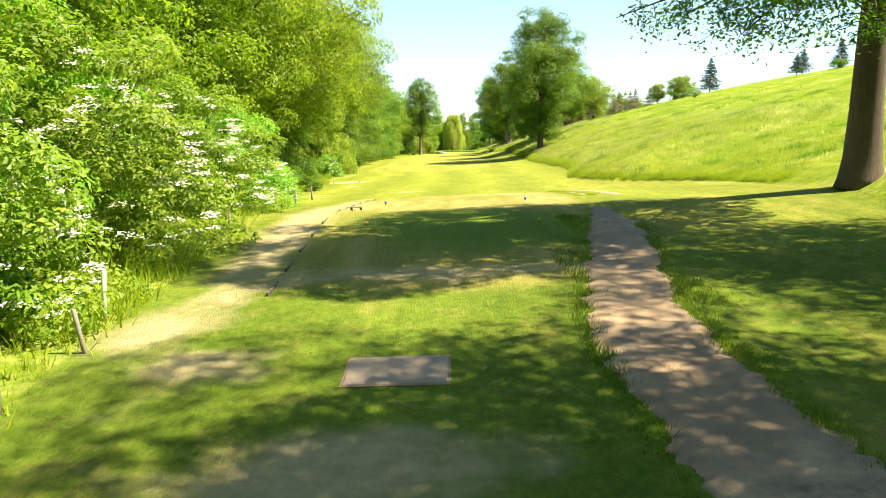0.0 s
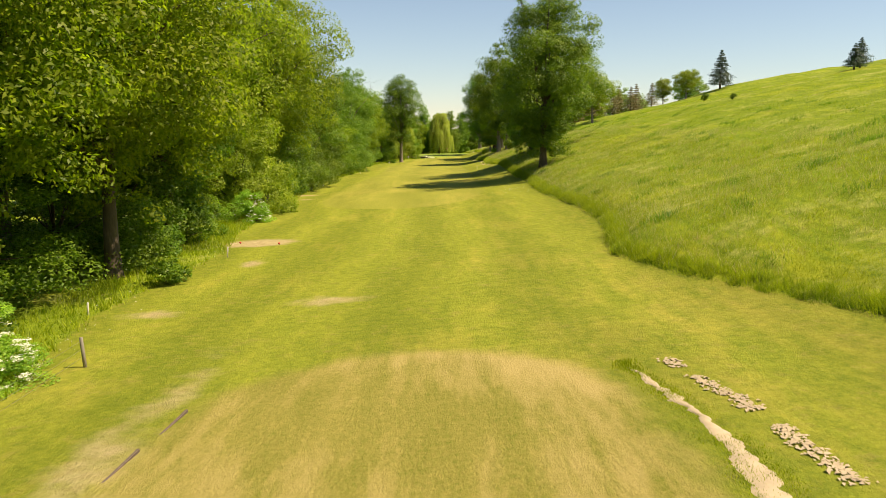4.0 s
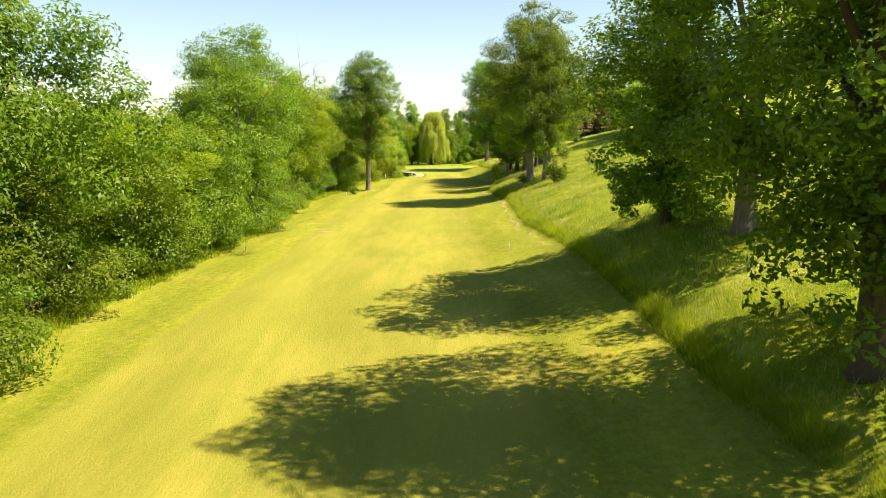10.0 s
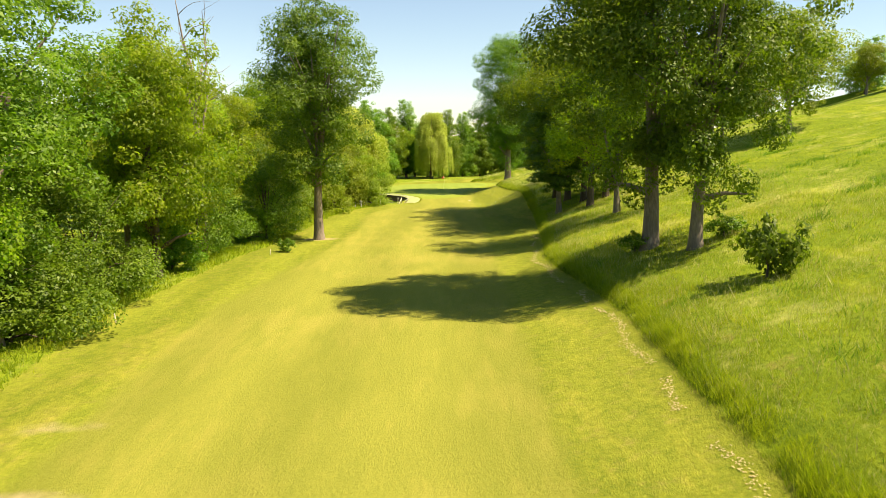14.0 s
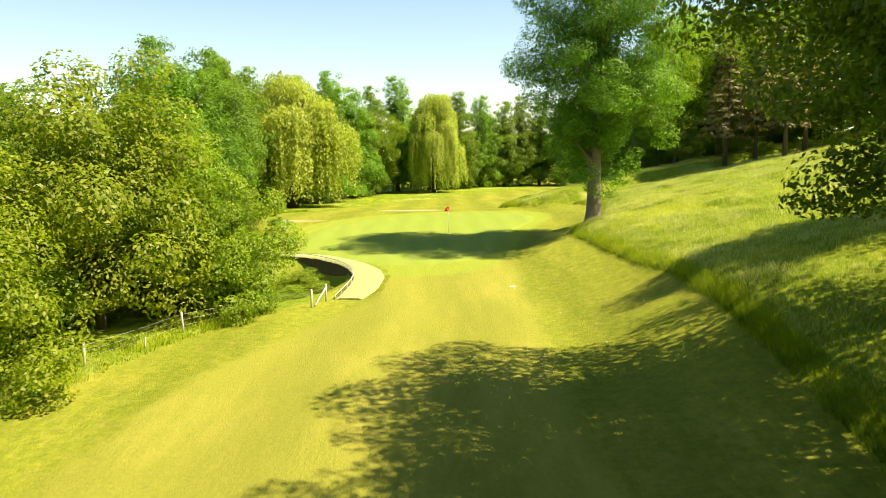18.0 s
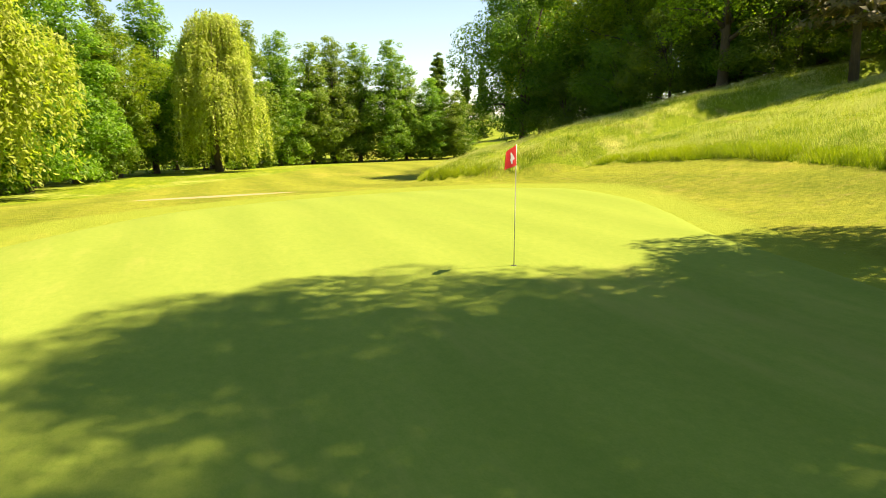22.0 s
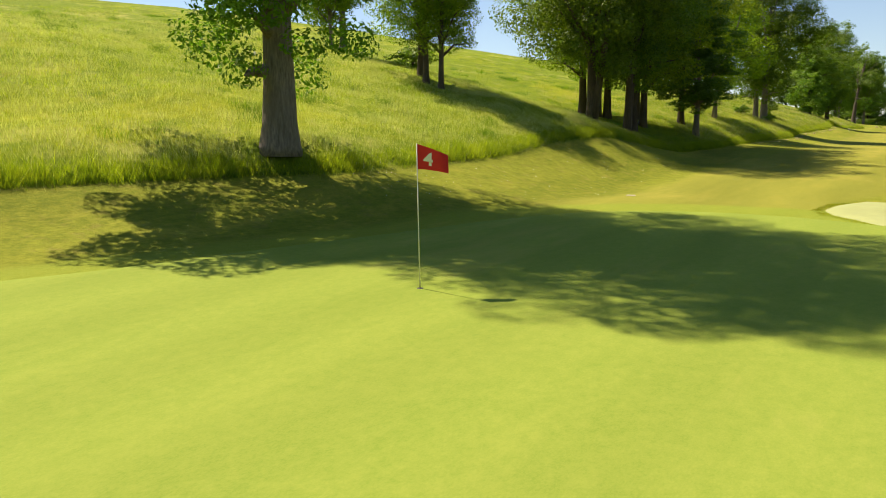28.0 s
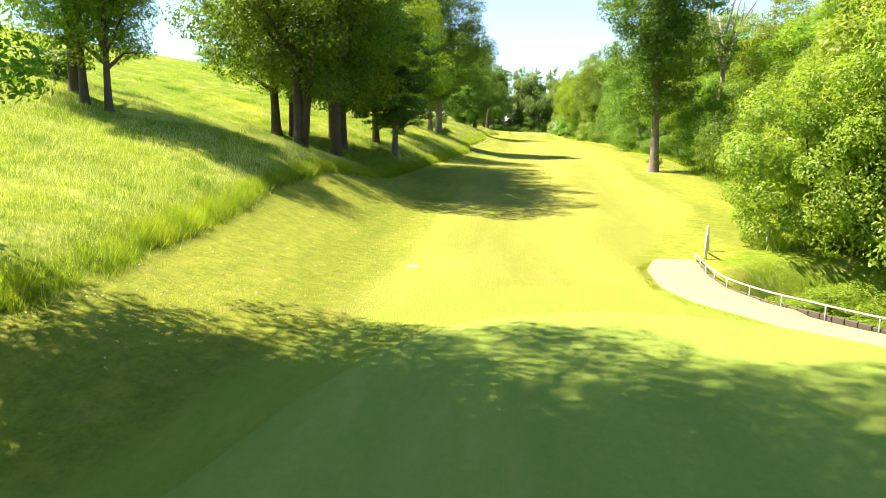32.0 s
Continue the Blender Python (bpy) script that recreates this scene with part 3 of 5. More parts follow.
def make_tree(name, label, category, h, r, clear, shape, mat, seed, count, size, puffs=70, trunk=0.35, bark="bark", lean=0.0, fork=0.0, droop=0.0, limbs=14, group="", squash=0.9, shoots=0, lobe=0.56):
    """A tree or bush: tapered trunk with limbs, and a crown of many leaf sprays in loose clumps."""
    rng = np.random.default_rng(seed)
    prof = profile_of(shape)
    root = thing(name, Matrix.Identity(4), label, category, group)
    # lobes of the crown, each carrying clumps on its outer and upper side
    puffs = int(puffs * 0.5)
    nl = max(10, puffs // 6)
    s = (np.arange(nl) + rng.uniform(0.1, 0.9, nl)) / nl
    s = s[rng.uniform(0, 1, nl) < np.maximum(prof(s), 0.55)]
    nl = len(s)
    a = np.arange(nl) * 2.399 + rng.uniform(-0.5, 0.5, nl)
    wide = (1 + 0.14 * np.sin(a * 2 + seed) + 0.10 * np.sin(a * 3 + s * 5 + seed)) * np.clip(prof(s), 0.05, 1.1)
    rad = r * wide * rng.uniform(0.25, 0.80, nl)
    lr = r * lobe * (9 / nl) ** 0.25 * rng.uniform(0.8, 1.25, nl) * (0.5 + 0.5 * np.clip(prof(s), 0, 1))
    lc = np.column_stack([np.cos(a) * rad + lean * s * h, np.sin(a) * rad, clear + lr * 0.35 + s * np.maximum(h - clear - lr * 1.1, 0.3)])
    own = np.repeat(np.arange(nl), max(4, puffs // nl))
    way = unit(rng.normal(0, 1, (len(own), 3)) + np.column_stack([np.cos(a) * 0.5, np.sin(a) * 0.5, 0 * a + 0.25])[own])
    pc = lc[own] + way * (lr[own] * rng.uniform(0.7, 1.1, len(own)))[:, None] * np.array([1, 1, 0.85])
    pr = lr[own] * rng.uniform(0.30, 0.54, len(own))
    # fill along the axis, so that the top holds together
    inner = rng.uniform(0.05, 0.93, max(8, puffs // 3))
    a, k = rng.uniform(0, 2 * np.pi, len(inner)), rng.uniform(0, 0.62, len(inner)) * r * np.clip(prof(inner), 0.05, 1)
    pc = np.vstack([pc, np.column_stack([np.cos(a) * k + lean * inner * h, np.sin(a) * k, clear + inner * (h - clear)])])
    pr = np.concatenate([pr, 0.25 * r * np.clip(prof(inner), 0.35, 1)])
    pc[:, 2] = np.minimum(pc[:, 2], h - 0.4 * pr)
    if shoots:
        # leafy shoots low round the trunk
        a = rng.uniform(0, 2 * np.pi, shoots)
        k = rng.uniform(0.25, 1, shoots)
        pc = np.vstack([pc, np.column_stack([np.cos(a) * (trunk + 2.4 * k), np.sin(a) * (trunk + 2.4 * k), clear * rng.uniform(0.6, 2.4, shoots)])])
        pr = np.concatenate([pr, 0.85 * rng.uniform(0.6, 1.1, shoots)])
    # trunk and limbs
    top = clear + (h - clear) * 0.62
    line = [(lean * h * t * t * 0.6 + 0.3 * t * math.sin(t * 5 + seed), 0.3 * t * math.sin(t * 4 + seed * 2), -0.25 + (top + 0.25) * t) for t in (0, 0.02, 0.06, 0.15, 0.3, 0.45, 0.6, 0.8, 1)]
    ts = (0, 0.02, 0.06, 0.15, 0.3, 0.45, 0.6, 0.8, 1)
    wid = [trunk * (1 - 0.75 * t) * (1 + 0.45 * math.exp(-t * h * 0.62 / 0.5)) for t in ts]
    wood = [tube(line, wid, 12)]
    if fork:
        wood.append(tube([(0.25, 0, -0.25), (0.3 + fork * 0.25, 0.1, h * 0.12), (0.3 + fork * 0.9, 0.15, h * 0.3), (fork * 1.6, 0.1, h * 0.6)], [trunk * 0.85, trunk * 0.7, trunk * 0.55, trunk * 0.2], 9))
    order = rng.permutation(len(pc))[:limbs]
    for k in order:
        g = pc[k]
        z0 = clear * 0.75 + (min(g[2], top) - clear * 0.75) * rng.uniform(0.25, 0.6)
        t = np.clip((z0 + 0.25) / (top + 0.25), 0.05, 1)
        b = Vector((np.interp(t, ts, [q[0] for q in line]), np.interp(t, ts, [q[1] for q in line]), z0))
        e = Vector(g)
        mid = b.lerp(e, 0.5) + Vector((0, 0, (e - b).length * 0.12)) + Vector(rng.normal(0, 0.12 * r / 4, 3))
        w0 = trunk * (1 - 0.75 * t) * 0.62
        wood.append(tube([b, b.lerp(mid, 0.55), mid, mid.lerp(e, 0.6), e], [w0, w0 * 0.8, w0 * 0.55, w0 * 0.35, w0 * 0.12], 5))
    smooth(part("trunk", join(wood), M[bark], root, "bark-covered trunk and limbs"))
    # leaves
    share = pr ** 2
    num = np.maximum((share / share.sum() * count * 1.2).astype(int), 8)
    idx = np.repeat(np.arange(len(pc)), num)
    d = unit(rng.normal(0, 1, (len(idx), 3)))
    rr = rng.uniform(0.3, 1, len(idx)) ** 0.35
    low = np.where(d[:, 2] < 0, 0.7, 1.0)
    off = d * (rr * pr[idx])[:, None] * np.column_stack([low * 0 + 1.12, low * 0 + 1.12, squash * low])
    if droop:
        off[:, 2] -= droop * rng.uniform(0, 1, len(idx)) ** 2 * pr[idx]
    p = pc[idx] + off
    keep = p[:, 2] > 0.05
    p, d, idx = p[keep], d[keep], idx[keep]
    ctr = np.array([lean * h * 0.5, 0, clear + (h - clear) * 0.4])
    out = unit(d * 0.9 + unit(p - ctr) * 0.3 + np.array([0, 0, 0.2]))
    v, q = leaves(p, out, size * 0.8, rng, lean=0.38, long=1.8, droop=droop)
    crown = new("crown", big_mesh("crown", v, q, M[mat]))
    crown.parent = root
    return root


def make_willow(name, label, h, r, seed, strands, size):
    rng = np.random.default_rng(seed)
    root = thing(name, Matrix.Identity(4), label, "tree", "willows by the green")
    wood = [tube([(0, 0, -0.3), (0.1, 0, h * 0.25), (-0.2, 0.2, h * 0.5), (0.1, 0, h * 0.75)], [0.55, 0.42, 0.3, 0.14], 9)]
    for k in range(12):
        a = k * 2.4 + rng.uniform(-0.3, 0.3)
        e = Vector((math.cos(a) * r * 0.6, math.sin(a) * r * 0.6, h * rng.uniform(0.6, 0.88)))
        b = Vector((0, 0, h * rng.uniform(0.25, 0.55)))
        smooth(part("limb", join([tube([b, b.lerp(e, 0.5) + Vector((0, 0, 0.8)), e], [0.2, 0.12, 0.04], 5)]), M["bark_dark"], root))
    smooth(part("trunk", join(wood), M["bark_dark"], root, "dark furrowed trunk"))
    ps, ds = [], []
    # rounded cascades: each a dome of strands that hang from its upper side
    for k in range(34):
        f = (k + 0.5) / 34
        a, reach = k * 2.399 + rng.uniform(-0.5, 0.5), r * 0.80 * math.sqrt(f) * rng.uniform(0.75, 1.1)
        cr = r * rng.uniform(0.26, 0.40)
        cz = h * (0.98 - 0.46 * f ** 1.5) * rng.uniform(0.74, 1.0) - cr * 0.4
        cx, cy = math.cos(a) * reach, math.sin(a) * reach
        for i in range(strands // 34):
            b, q = rng.uniform(0, 2 * math.pi), math.sqrt(rng.uniform(0, 1))
            x, y = cx + math.cos(b) * cr * q, cy + math.sin(b) * cr * q
            z = cz + cr * 0.75 * math.sqrt(1 - q * q * 0.96) + rng.normal(0, 0.12)
            ln = h * rng.uniform(0.05, 0.14 + 0.24 * f)
            if f > 0.5 and q > 0.4 and rng.uniform() < 0.35:
                ln = z - rng.uniform(0.03, 0.35) * h
            low = max(z - ln, 0.03 * h)
            n = int(max(z - low, 0) / (size * 1.25)) + 2
            zz = np.linspace(z, low, n)
            o = np.array([x, y, 0.0]) / (math.hypot(x, y) + 0.1)
            belly = np.sin(np.clip((z - zz) / h * 3.0, 0, 1.57))[:, None] * o[None] * cr * 0.35
            p = np.column_stack([np.full(n, x), np.full(n, y), zz]) + belly + rng.normal(0, 0.10, (n, 3))
            ps.append(p)
            ds.append(np.repeat(o[None] + np.array([[0, 0, 0.5]]), n, 0))
    p, o = np.concatenate(ps), np.concatenate(ds)
    v, q = leaves(p, o, size, rng, lean=0.8, long=2.3, droop=2.6)
    crown = new("crown", big_mesh("crown", v, q, M["willow"]))
    crown.parent = root
    tagged(crown, label="curtain of hanging yellow-green leaves")
    return root


def make_dead(name, label, h, seed):
    rng = np.random.default_rng(seed)
    root = thing(name, Matrix.Identity(4), label, "tree")
    wood = [tube([(0, 0, -0.3), (0.2, 0.1, h * 0.3), (-0.1, 0.2, h * 0.6), (0.6, 0, h * 0.8)], [0.3, 0.24, 0.17, 0.08], 7)]
    def grow(b, d, ln, w, deep):
        pts, ws = [b], [w]
        for i in range(4):
            d = (d + Vector(rng.normal(0, 0.22, 3)) + Vector((0, 0, 0.10))).normalized()
            pts.append(pts[-1] + d * ln / 4)
            ws.append(w * (1 - (i + 1) / 4.6))
        wood.append(tube(pts, ws, 5))
        if deep:
            for i in (2, 3, 4):
                grow(pts[i], (d + Vector(rng.normal(0, 0.7, 3))).normalized(), ln * 0.5, ws[i] * 0.7, deep - 1)
    for a, z in ((0.3, 0.45), (2.6, 0.5), (3.4, 0.6), (0.0, 0.62), (1.4, 0.7), (4.6, 0.55)):
        grow(Vector((0, 0.15, h * z)), Vector((math.cos(a) * 0.5, math.sin(a) * 0.3, 0.9)), h * 0.4, 0.12, 1)
    smooth(part("trunk", join(wood), M["dead"], root, "bare forked grey limbs"))
    return root


def make_fir(name, label, h, r, seed, mat, tiers, size, bark="bark_dark", clear=1.5, count=34):
    """A conifer: straight trunk, tiers of branches with needle sprays."""
    rng = np.random.default_rng(seed)
    root = thing(name, Matrix.Identity(4), label, "tree")
    wood, ps, os_ = [tube([(0, 0, -0.3), (0, 0, h * 0.5), (0, 0, h)], [0.2 + h * 0.008, 0.12, 0.02], 7)], [], []
    for t in range(tiers):
        s = t / (tiers - 1)
        z = clear + (h - clear - 0.2) * s
        w = r * (1 - s) ** 0.8 * rng.uniform(0.75, 1.1) + 0.12
        for k in range(7):
            a = k * 0.9 + t * 1.7 + rng.uniform(-0.25, 0.25)
            ww = w * rng.uniform(0.7, 1.1)
            e = Vector((math.cos(a) * ww, math.sin(a) * ww, z - 0.12 * ww + rng.uniform(-0.1, 0.25)))
            if k % 2 == 0:
                wood.append(tube([(0, 0, z), e * 0.5 + Vector((0, 0, z * 0.5 + 0.1)), e], [0.05, 0.035, 0.01], 4))
            n = int(count * (0.35 + ww / r))
            f = rng.uniform(0.12, 1, n) ** 0.7
            p = np.array([[0, 0, z]]) * (1 - f)[:, None] + np.array(e)[None] * f[:, None] + rng.normal(0, 0.09 + 0.09 * ww, (n, 3)) * np.array([1, 1, 0.35])
            ps.append(p)
            os_.append(np.repeat(np.array([[math.cos(a), math.sin(a), 0.6]]), n, 0))
    smooth(part("trunk", join(wood), M[bark], root, "straight trunk with thin branches"))
    v, q = leaves(np.concatenate(ps), np.concatenate(os_), size, rng, lean=0.5, long=2.2, droop=0.4)
    crown = new("crown", big_mesh("crown", v, q, M[mat]))
    crown.parent = root
    return root


def plant(root, x, y, turn=0.0, sc=1.0, sz=None, label="", sink=0.0):
    m = pose(x, y, at(x, y) - sink, 0, 0, turn) @ Matrix.Diagonal((sc, sc, sz or sc, 1))
    ob = copy_thing(root, m)
    if label:
        ob["label"] = label
    return ob


def stand(root, places):
    """Stand a plant at each place (x, y, turn, width scale, height scale[, label]); the plant itself takes the first."""
    made = [plant(root, x, y, turn, sc, sz, lab[0] if lab else "") for x, y, turn, sc, sz, *lab in places[1:]]
    x, y, turn, sc, sz, *lab = places[0]
    root.matrix_world = pose(x, y, at(x, y), 0, 0, turn) @ Matrix.Diagonal((sc, sc, sz, 1))
    if lab:
        root["label"] = lab[0]
    return [root] + made


# ---- the large structure ----
build_ground()
sheet("putting_green", GREEN, 0.055, M["green"], "smooth striped putting green with short grass", "green", 120, 18)
ribbon("dirt_track", [(-3.3, -290), (-3.4, -262), (-3.4, -253.8), (-3.5, -251.6), (-3.6, -249.1), (-3.4, -247.3), (-3.0, -245.4), (-2.5, -243.3), (-1.9, -240.4), (-1.2, -236.8)], [(-1.1, -290), (-1.2, -262), (-1.4, -253.2), (-1.5, -251.7), (-1.6, -249.9), (-1.6, -247.6), (-1.35, -246.0), (-0.9, -243.7), (-0.3, -240.3), (-0.7, -236.9)], 0.05, M["dirt"], "pale dirt track with tufts beside the tee", "track", 8, 24, 0.28)
ribbon("worn_track", [(-0.3, -228.9), (0.1, -226.9), (0.15, -225.3), (0.0, -223.9), (-0.2, -222.1)], [(0.4, -228.9), (0.5, -227.2), (0.42, -225.5), (0.27, -223.9), (-0.08, -222.1)], 0.02, M["sand"], "thin worn strip of bare sand in the grass", "track", 4, 24, 0.22)
INNER = [(-12.6, -10.4), (-11, -10.3), (-9.3, -11), (-7.4, -13.0), (-6.2, -15.1), (-5.7, -17.1), (-5.75, -19.3), (-6.1, -22.1)]
OUTER = [(-12.6, -8.8), (-11.2, -8.9), (-8.1, -9.9), (-5.6, -12.6), (-4.2, -15.2), (-3.8, -17.2), (-4.0, -20.2), (-4.6, -22.2)]
ribbon("footpath", INNER, OUTER, 0.06, M["turf_path"], "curved pale green walkway above the ditch", "path", 6, 8)

# ---- trees ----
ASH = "tall ash tree with airy green foliage beside the fairway"
ash = make_tree("ash_tree", ASH, "tree", 20, 6.2, 3.2, "round", "ash", 11, 42000, 0.14, 340, 0.46, lean=0.02)
ash_b = make_tree("ash_tree", ASH, "tree", 20, 5.6, 2.8, "tall", "ash", 12, 42000, 0.14, 340, 0.40, lean=0.04)
lime = make_tree("maple_tree", "leafy lime-green tree in the wood edge", "tree", 18, 5.5, 1.5, "tall", "lime", 13, 34000, 0.155, 300, 0.32, "bark_dark")
deep = make_tree("sycamore_tree", "dense dark green tree in the wood edge", "tree", 18, 5.6, 0.8, "tall", "deep", 14, 32000, 0.165, 300, 0.34, "bark_dark")
bush = make_tree("hazel_bush", "rounded green bush with leaves to the ground", "bush", 8, 4.2, 0.1, "dome", "bushy", 15, 34000, 0.11, 150, 0.14, "bark_dark", limbs=12)
bush_g = make_tree("green_bush", "broad leafy green bush under the trees", "bush", 9, 4.2, 0.1, "dome", "ash", 16, 17000, 0.13, 130, 0.16, "bark_dark", limbs=12)
under = make_tree("undergrowth_shrub", "dark leafy undergrowth at the foot of the wood", "bush", 4.2, 2.7, 0.05, "dome", "deep", 24, 9000, 0.13, 90, 0.08, "bark_dark", limbs=6)
alder = make_tree("alder_tree", "conical dark green alder behind the green", "tree", 14.5, 4.0, 0.3, "egg", "alder", 17, 23000, 0.16, 540, 0.25, "bark_dark")
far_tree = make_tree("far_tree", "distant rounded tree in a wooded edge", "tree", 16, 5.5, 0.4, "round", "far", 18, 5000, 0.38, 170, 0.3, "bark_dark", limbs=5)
scrub = make_tree("low_shrub", "low leafy shrub in the tall grass", "bush", 2.2, 1.3, 0.05, "dome", "ash", 19, 1500, 0.14, 24, 0.05, "bark_dark", limbs=5)
elder = make_tree("elder_bush", "elder bush with flat cream blossom heads", "bush", 5.8, 3.2, 0.05, "dome", "elder", 20, 26000, 0.095, 120, 0.10, "bark_dark", limbs=10)
rng = np.random.default_rng(5)
p = unit(rng.normal(0, 1, (120, 3)) + np.array([1.1, -0.4, 0.5]))
p = p[p[:, 2] > 0.1]
c = np.column_stack([p[:, 0] * 3.0, p[:, 1] * 3.0, p[:, 2] * 5.1])
idx = np.repeat(np.arange(len(c)), 30)
v, q = leaves(c[idx] + rng.normal(0, 0.11, (len(idx), 3)) * np.array([1, 1, 0.3]), np.repeat(np.array([[0, 0, 1.0]]), len(idx), 0), 0.07, rng, lean=0.25, long=1.1)
blossom = new("blossom", big_mesh("blossom", v, q, M["blossom"]))
blossom.parent = elder
tagged(blossom, label="flat heads of cream blossom")

slim = make_tree("ash_tree", "slender double-stemmed ash with yellow-green leaves on the bank", "tree", 17, 5.2, 3.2, "tall", "lime", 23, 28000, 0.14, 190, 0.19, lean=0.05, fork=-1.25)
stand(slim, [(11.2, -71.7, 0, 1.0, 1.0), (-22.5, -77, 120, 1.0, 1.0, "slender pale-stemmed tree at the wood edge"), (-22.5, -100, 220, 1.0, 1.0, "slender pale-stemmed tree at the wood edge")])
shady = make_tree("ash_tree", "tall ash tree with dense foliage down its trunk on the bank", "tree", 19.8, 5.6, 2.0, "broad", "ash", 35, 56000, 0.15, 380, 0.42, "bark_dark", lean=0.02, shoots=46)
stand(shady, [(7.8, -156.2, -10, 1.0, 1.0)])
great = make_tree("ash_tree", "large ash with a thick grey trunk beside the green", "tree", 23.6, 6.2, 3.4, "broad", "ash", 29, 125000, 0.108, 470, 0.5, lean=0.03, shoots=30)
great.matrix_world = pose(10.2, -7.5, at(10.2, -7.5), 0, 0, 90) @ Matrix.Diagonal((1.0, 1.05, 1.0, 1))
# long side limbs towards the bank, each with a few leaf clumps
rng = np.random.default_rng(83)
back = great.matrix_world.inverted()
tips, sizes = [], []
for ex, ey, ez in ((12.3, -1.2, 8.3), (14.2, -2.4, 9.2), (10.9, -0.8, 8.6), (13.2, -0.4, 10.2), (15.3, -3.4, 10.5), (9.6, -1.4, 8.8)):
    b, e = Vector((10.3, -7.3, at(10.2, -7.5) + 5.6)), Vector((ex, ey, ez))
    line = [b.lerp(e, t) + Vector((0, 0, 0.7 * math.sin(3.14 * t))) + Vector(rng.normal(0, 0.08, 3)) for t in (0, 0.25, 0.5, 0.75, 1)]
    smooth(part("limb", join([tube([back @ q for q in line], [0.16, 0.13, 0.09, 0.06, 0.02], 6)]), M["bark"], great))
    for k in range(9):
        tips.append(back @ (line[2].lerp(e, rng.uniform(0.1, 1.1)) + Vector((rng.normal(0, 0.8), rng.normal(0, 0.8), rng.uniform(-0.3, 1.3)))))
        sizes.append(rng.uniform(0.5, 0.95))
idx = np.repeat(np.arange(len(tips)), 420)
d = unit(rng.normal(0, 1, (len(idx), 3)))
p = np.array(tips)[idx] + d * (np.array(sizes)[idx] * rng.uniform(0.3, 1, len(idx)) ** 0.4)[:, None] * np.array([1.1, 1.1, 0.75])
v, q = leaves(p, unit(d + np.array([0, 0, 0.3])), 0.088, rng, lean=0.4, long=1.8)
spray = new("spray", big_mesh("spray", v, q, M["ash"]))
spray.parent = great
tagged(spray, label="leaf clumps on the long side limbs")
# row along the hillside
stand(ash, [
    (-19.5, -111, 140, 0.95, 0.9), (-20.5, -36.5, 70, 0.85, 0.92), (-25, -203, 30, 1.05, 1.02), 
    (5.8, -255.7, 170, 1.0, 1.22), (12.2, -246.5, 250, 0.85, 0.92), (14, -259, 100, 1.1, 1.1), (9, -268, 20, 1.0, 1.0)])
lone = make_tree("ash_tree", "lone tall ash with a pale bare trunk by the fairway", "tree", 20.6, 5.3, 4.2, "broad", "deep", 71, 46000, 0.15, 380, 0.42, lean=0.0)
stand(lone, [(-12.2, -62.0, 200, 1.0, 1.0)])
field_oak = make_tree("field_tree", "broad round-crowned tree alone on the hillside", "tree", 14, 5.6, 2.2, "round", "bushy", 72, 24000, 0.17, 170, 0.3, lean=0.0)
stand(field_oak, [(37.6, -43.4, 10, 1.1, 1.0), (67.1, -8.4, 60, 0.62, 0.62, "small round green tree on the hill crest"), (73.0, -11.8, 150, 0.66, 0.66, "small round green tree on the hill crest"), (48.6, 6.6, 200, 0.7, 0.6, "small spreading tree on the meadow slope"),
    (33, -36.5, 300, 0.6, 0.6, "small round green tree on the meadow slope")])
stand(ash_b, [
    (8.9, -87.5, 100, 1.05, 1.08, "tall forked ash with a leaning pale trunk on the bank"),
    (10.5, -142.5, 250, 1.15, 0.82), (10.3, -90.2, 300, 0.8, 0.92),
    (-24, -188, 45, 1.1, 1.0), (-21, -95, 200, 1.0, 0.97), (-22, -162, 120, 1.1, 1.1), (-26, -214, 160, 1.0, 0.95)])
ash_c = make_tree("ash_tree", "dark-stemmed ash in the clump on the bank", "tree", 20, 5.8, 3.4, "tall", "lime", 28, 27000, 0.15, 230, 0.36, "bark_dark", lean=0.03)
W = "leafy broad tree at the edge of the wood above the green"
stand(ash_c, [(12.2, -47.7, 140, 0.95, 0.95), (17.2, -49.8, 220, 0.95, 0.95), (16.2, -50.7, 80, 0.85, 0.95), (15.5, -51.0, 310, 0.9, 1.0), (12.9, -52.5, 30, 0.9, 0.95), (11.8, -60.4, 160, 0.85, 0.88), (14.4, -55.4, 190, 0.85, 1.0), (18.4, -29.6, 90, 0.5, 0.6), (19.9, -30.2, 200, 0.56, 0.64), (21.2, -31.6, 33, 0.72, 0.75),
    (27, 27, 160, 0.95, 0.9, W), (29.5, 41, 80, 0.85, 0.95, W), (32, 34, 230, 1.0, 1.0, W), (38, 42, 300, 1.1, 1.05, W), (30, 38, 260, 1.0, 1.0, W), (34, 26, 60, 0.9, 0.9, W), (50, 28, 90, 1.1, 1.1, W), (44, 30, 20, 1.0, 1.0, W)])
stems = make_tree("ash_tree", "many-stemmed ash spreading low over the bank", "tree", 18, 6.6, 3.6, "round", "ash", 33, 38000, 0.145, 220, 0.34, "bark_dark", lean=0.02, fork=0.8, shoots=14)
stand(stems, [(12.4, -39.2, 160, 1.0, 1.0), (11.5, -44.2, 250, 0.85, 1.05, "dark forked ash in the clump on the bank")])
oak = make_tree("oak_tree", "broad oak with a stout dark trunk beside the tee", "tree", 20.8, 5.0, 9.0, "round", "deep", 27, 48000, 0.14, 205, 0.55, "bark_dark", lean=0.37)
oak.matrix_world = pose(7.6, -236.8, at(7.6, -236.8), 0, 0, -112)
rng = np.random.default_rng(81)
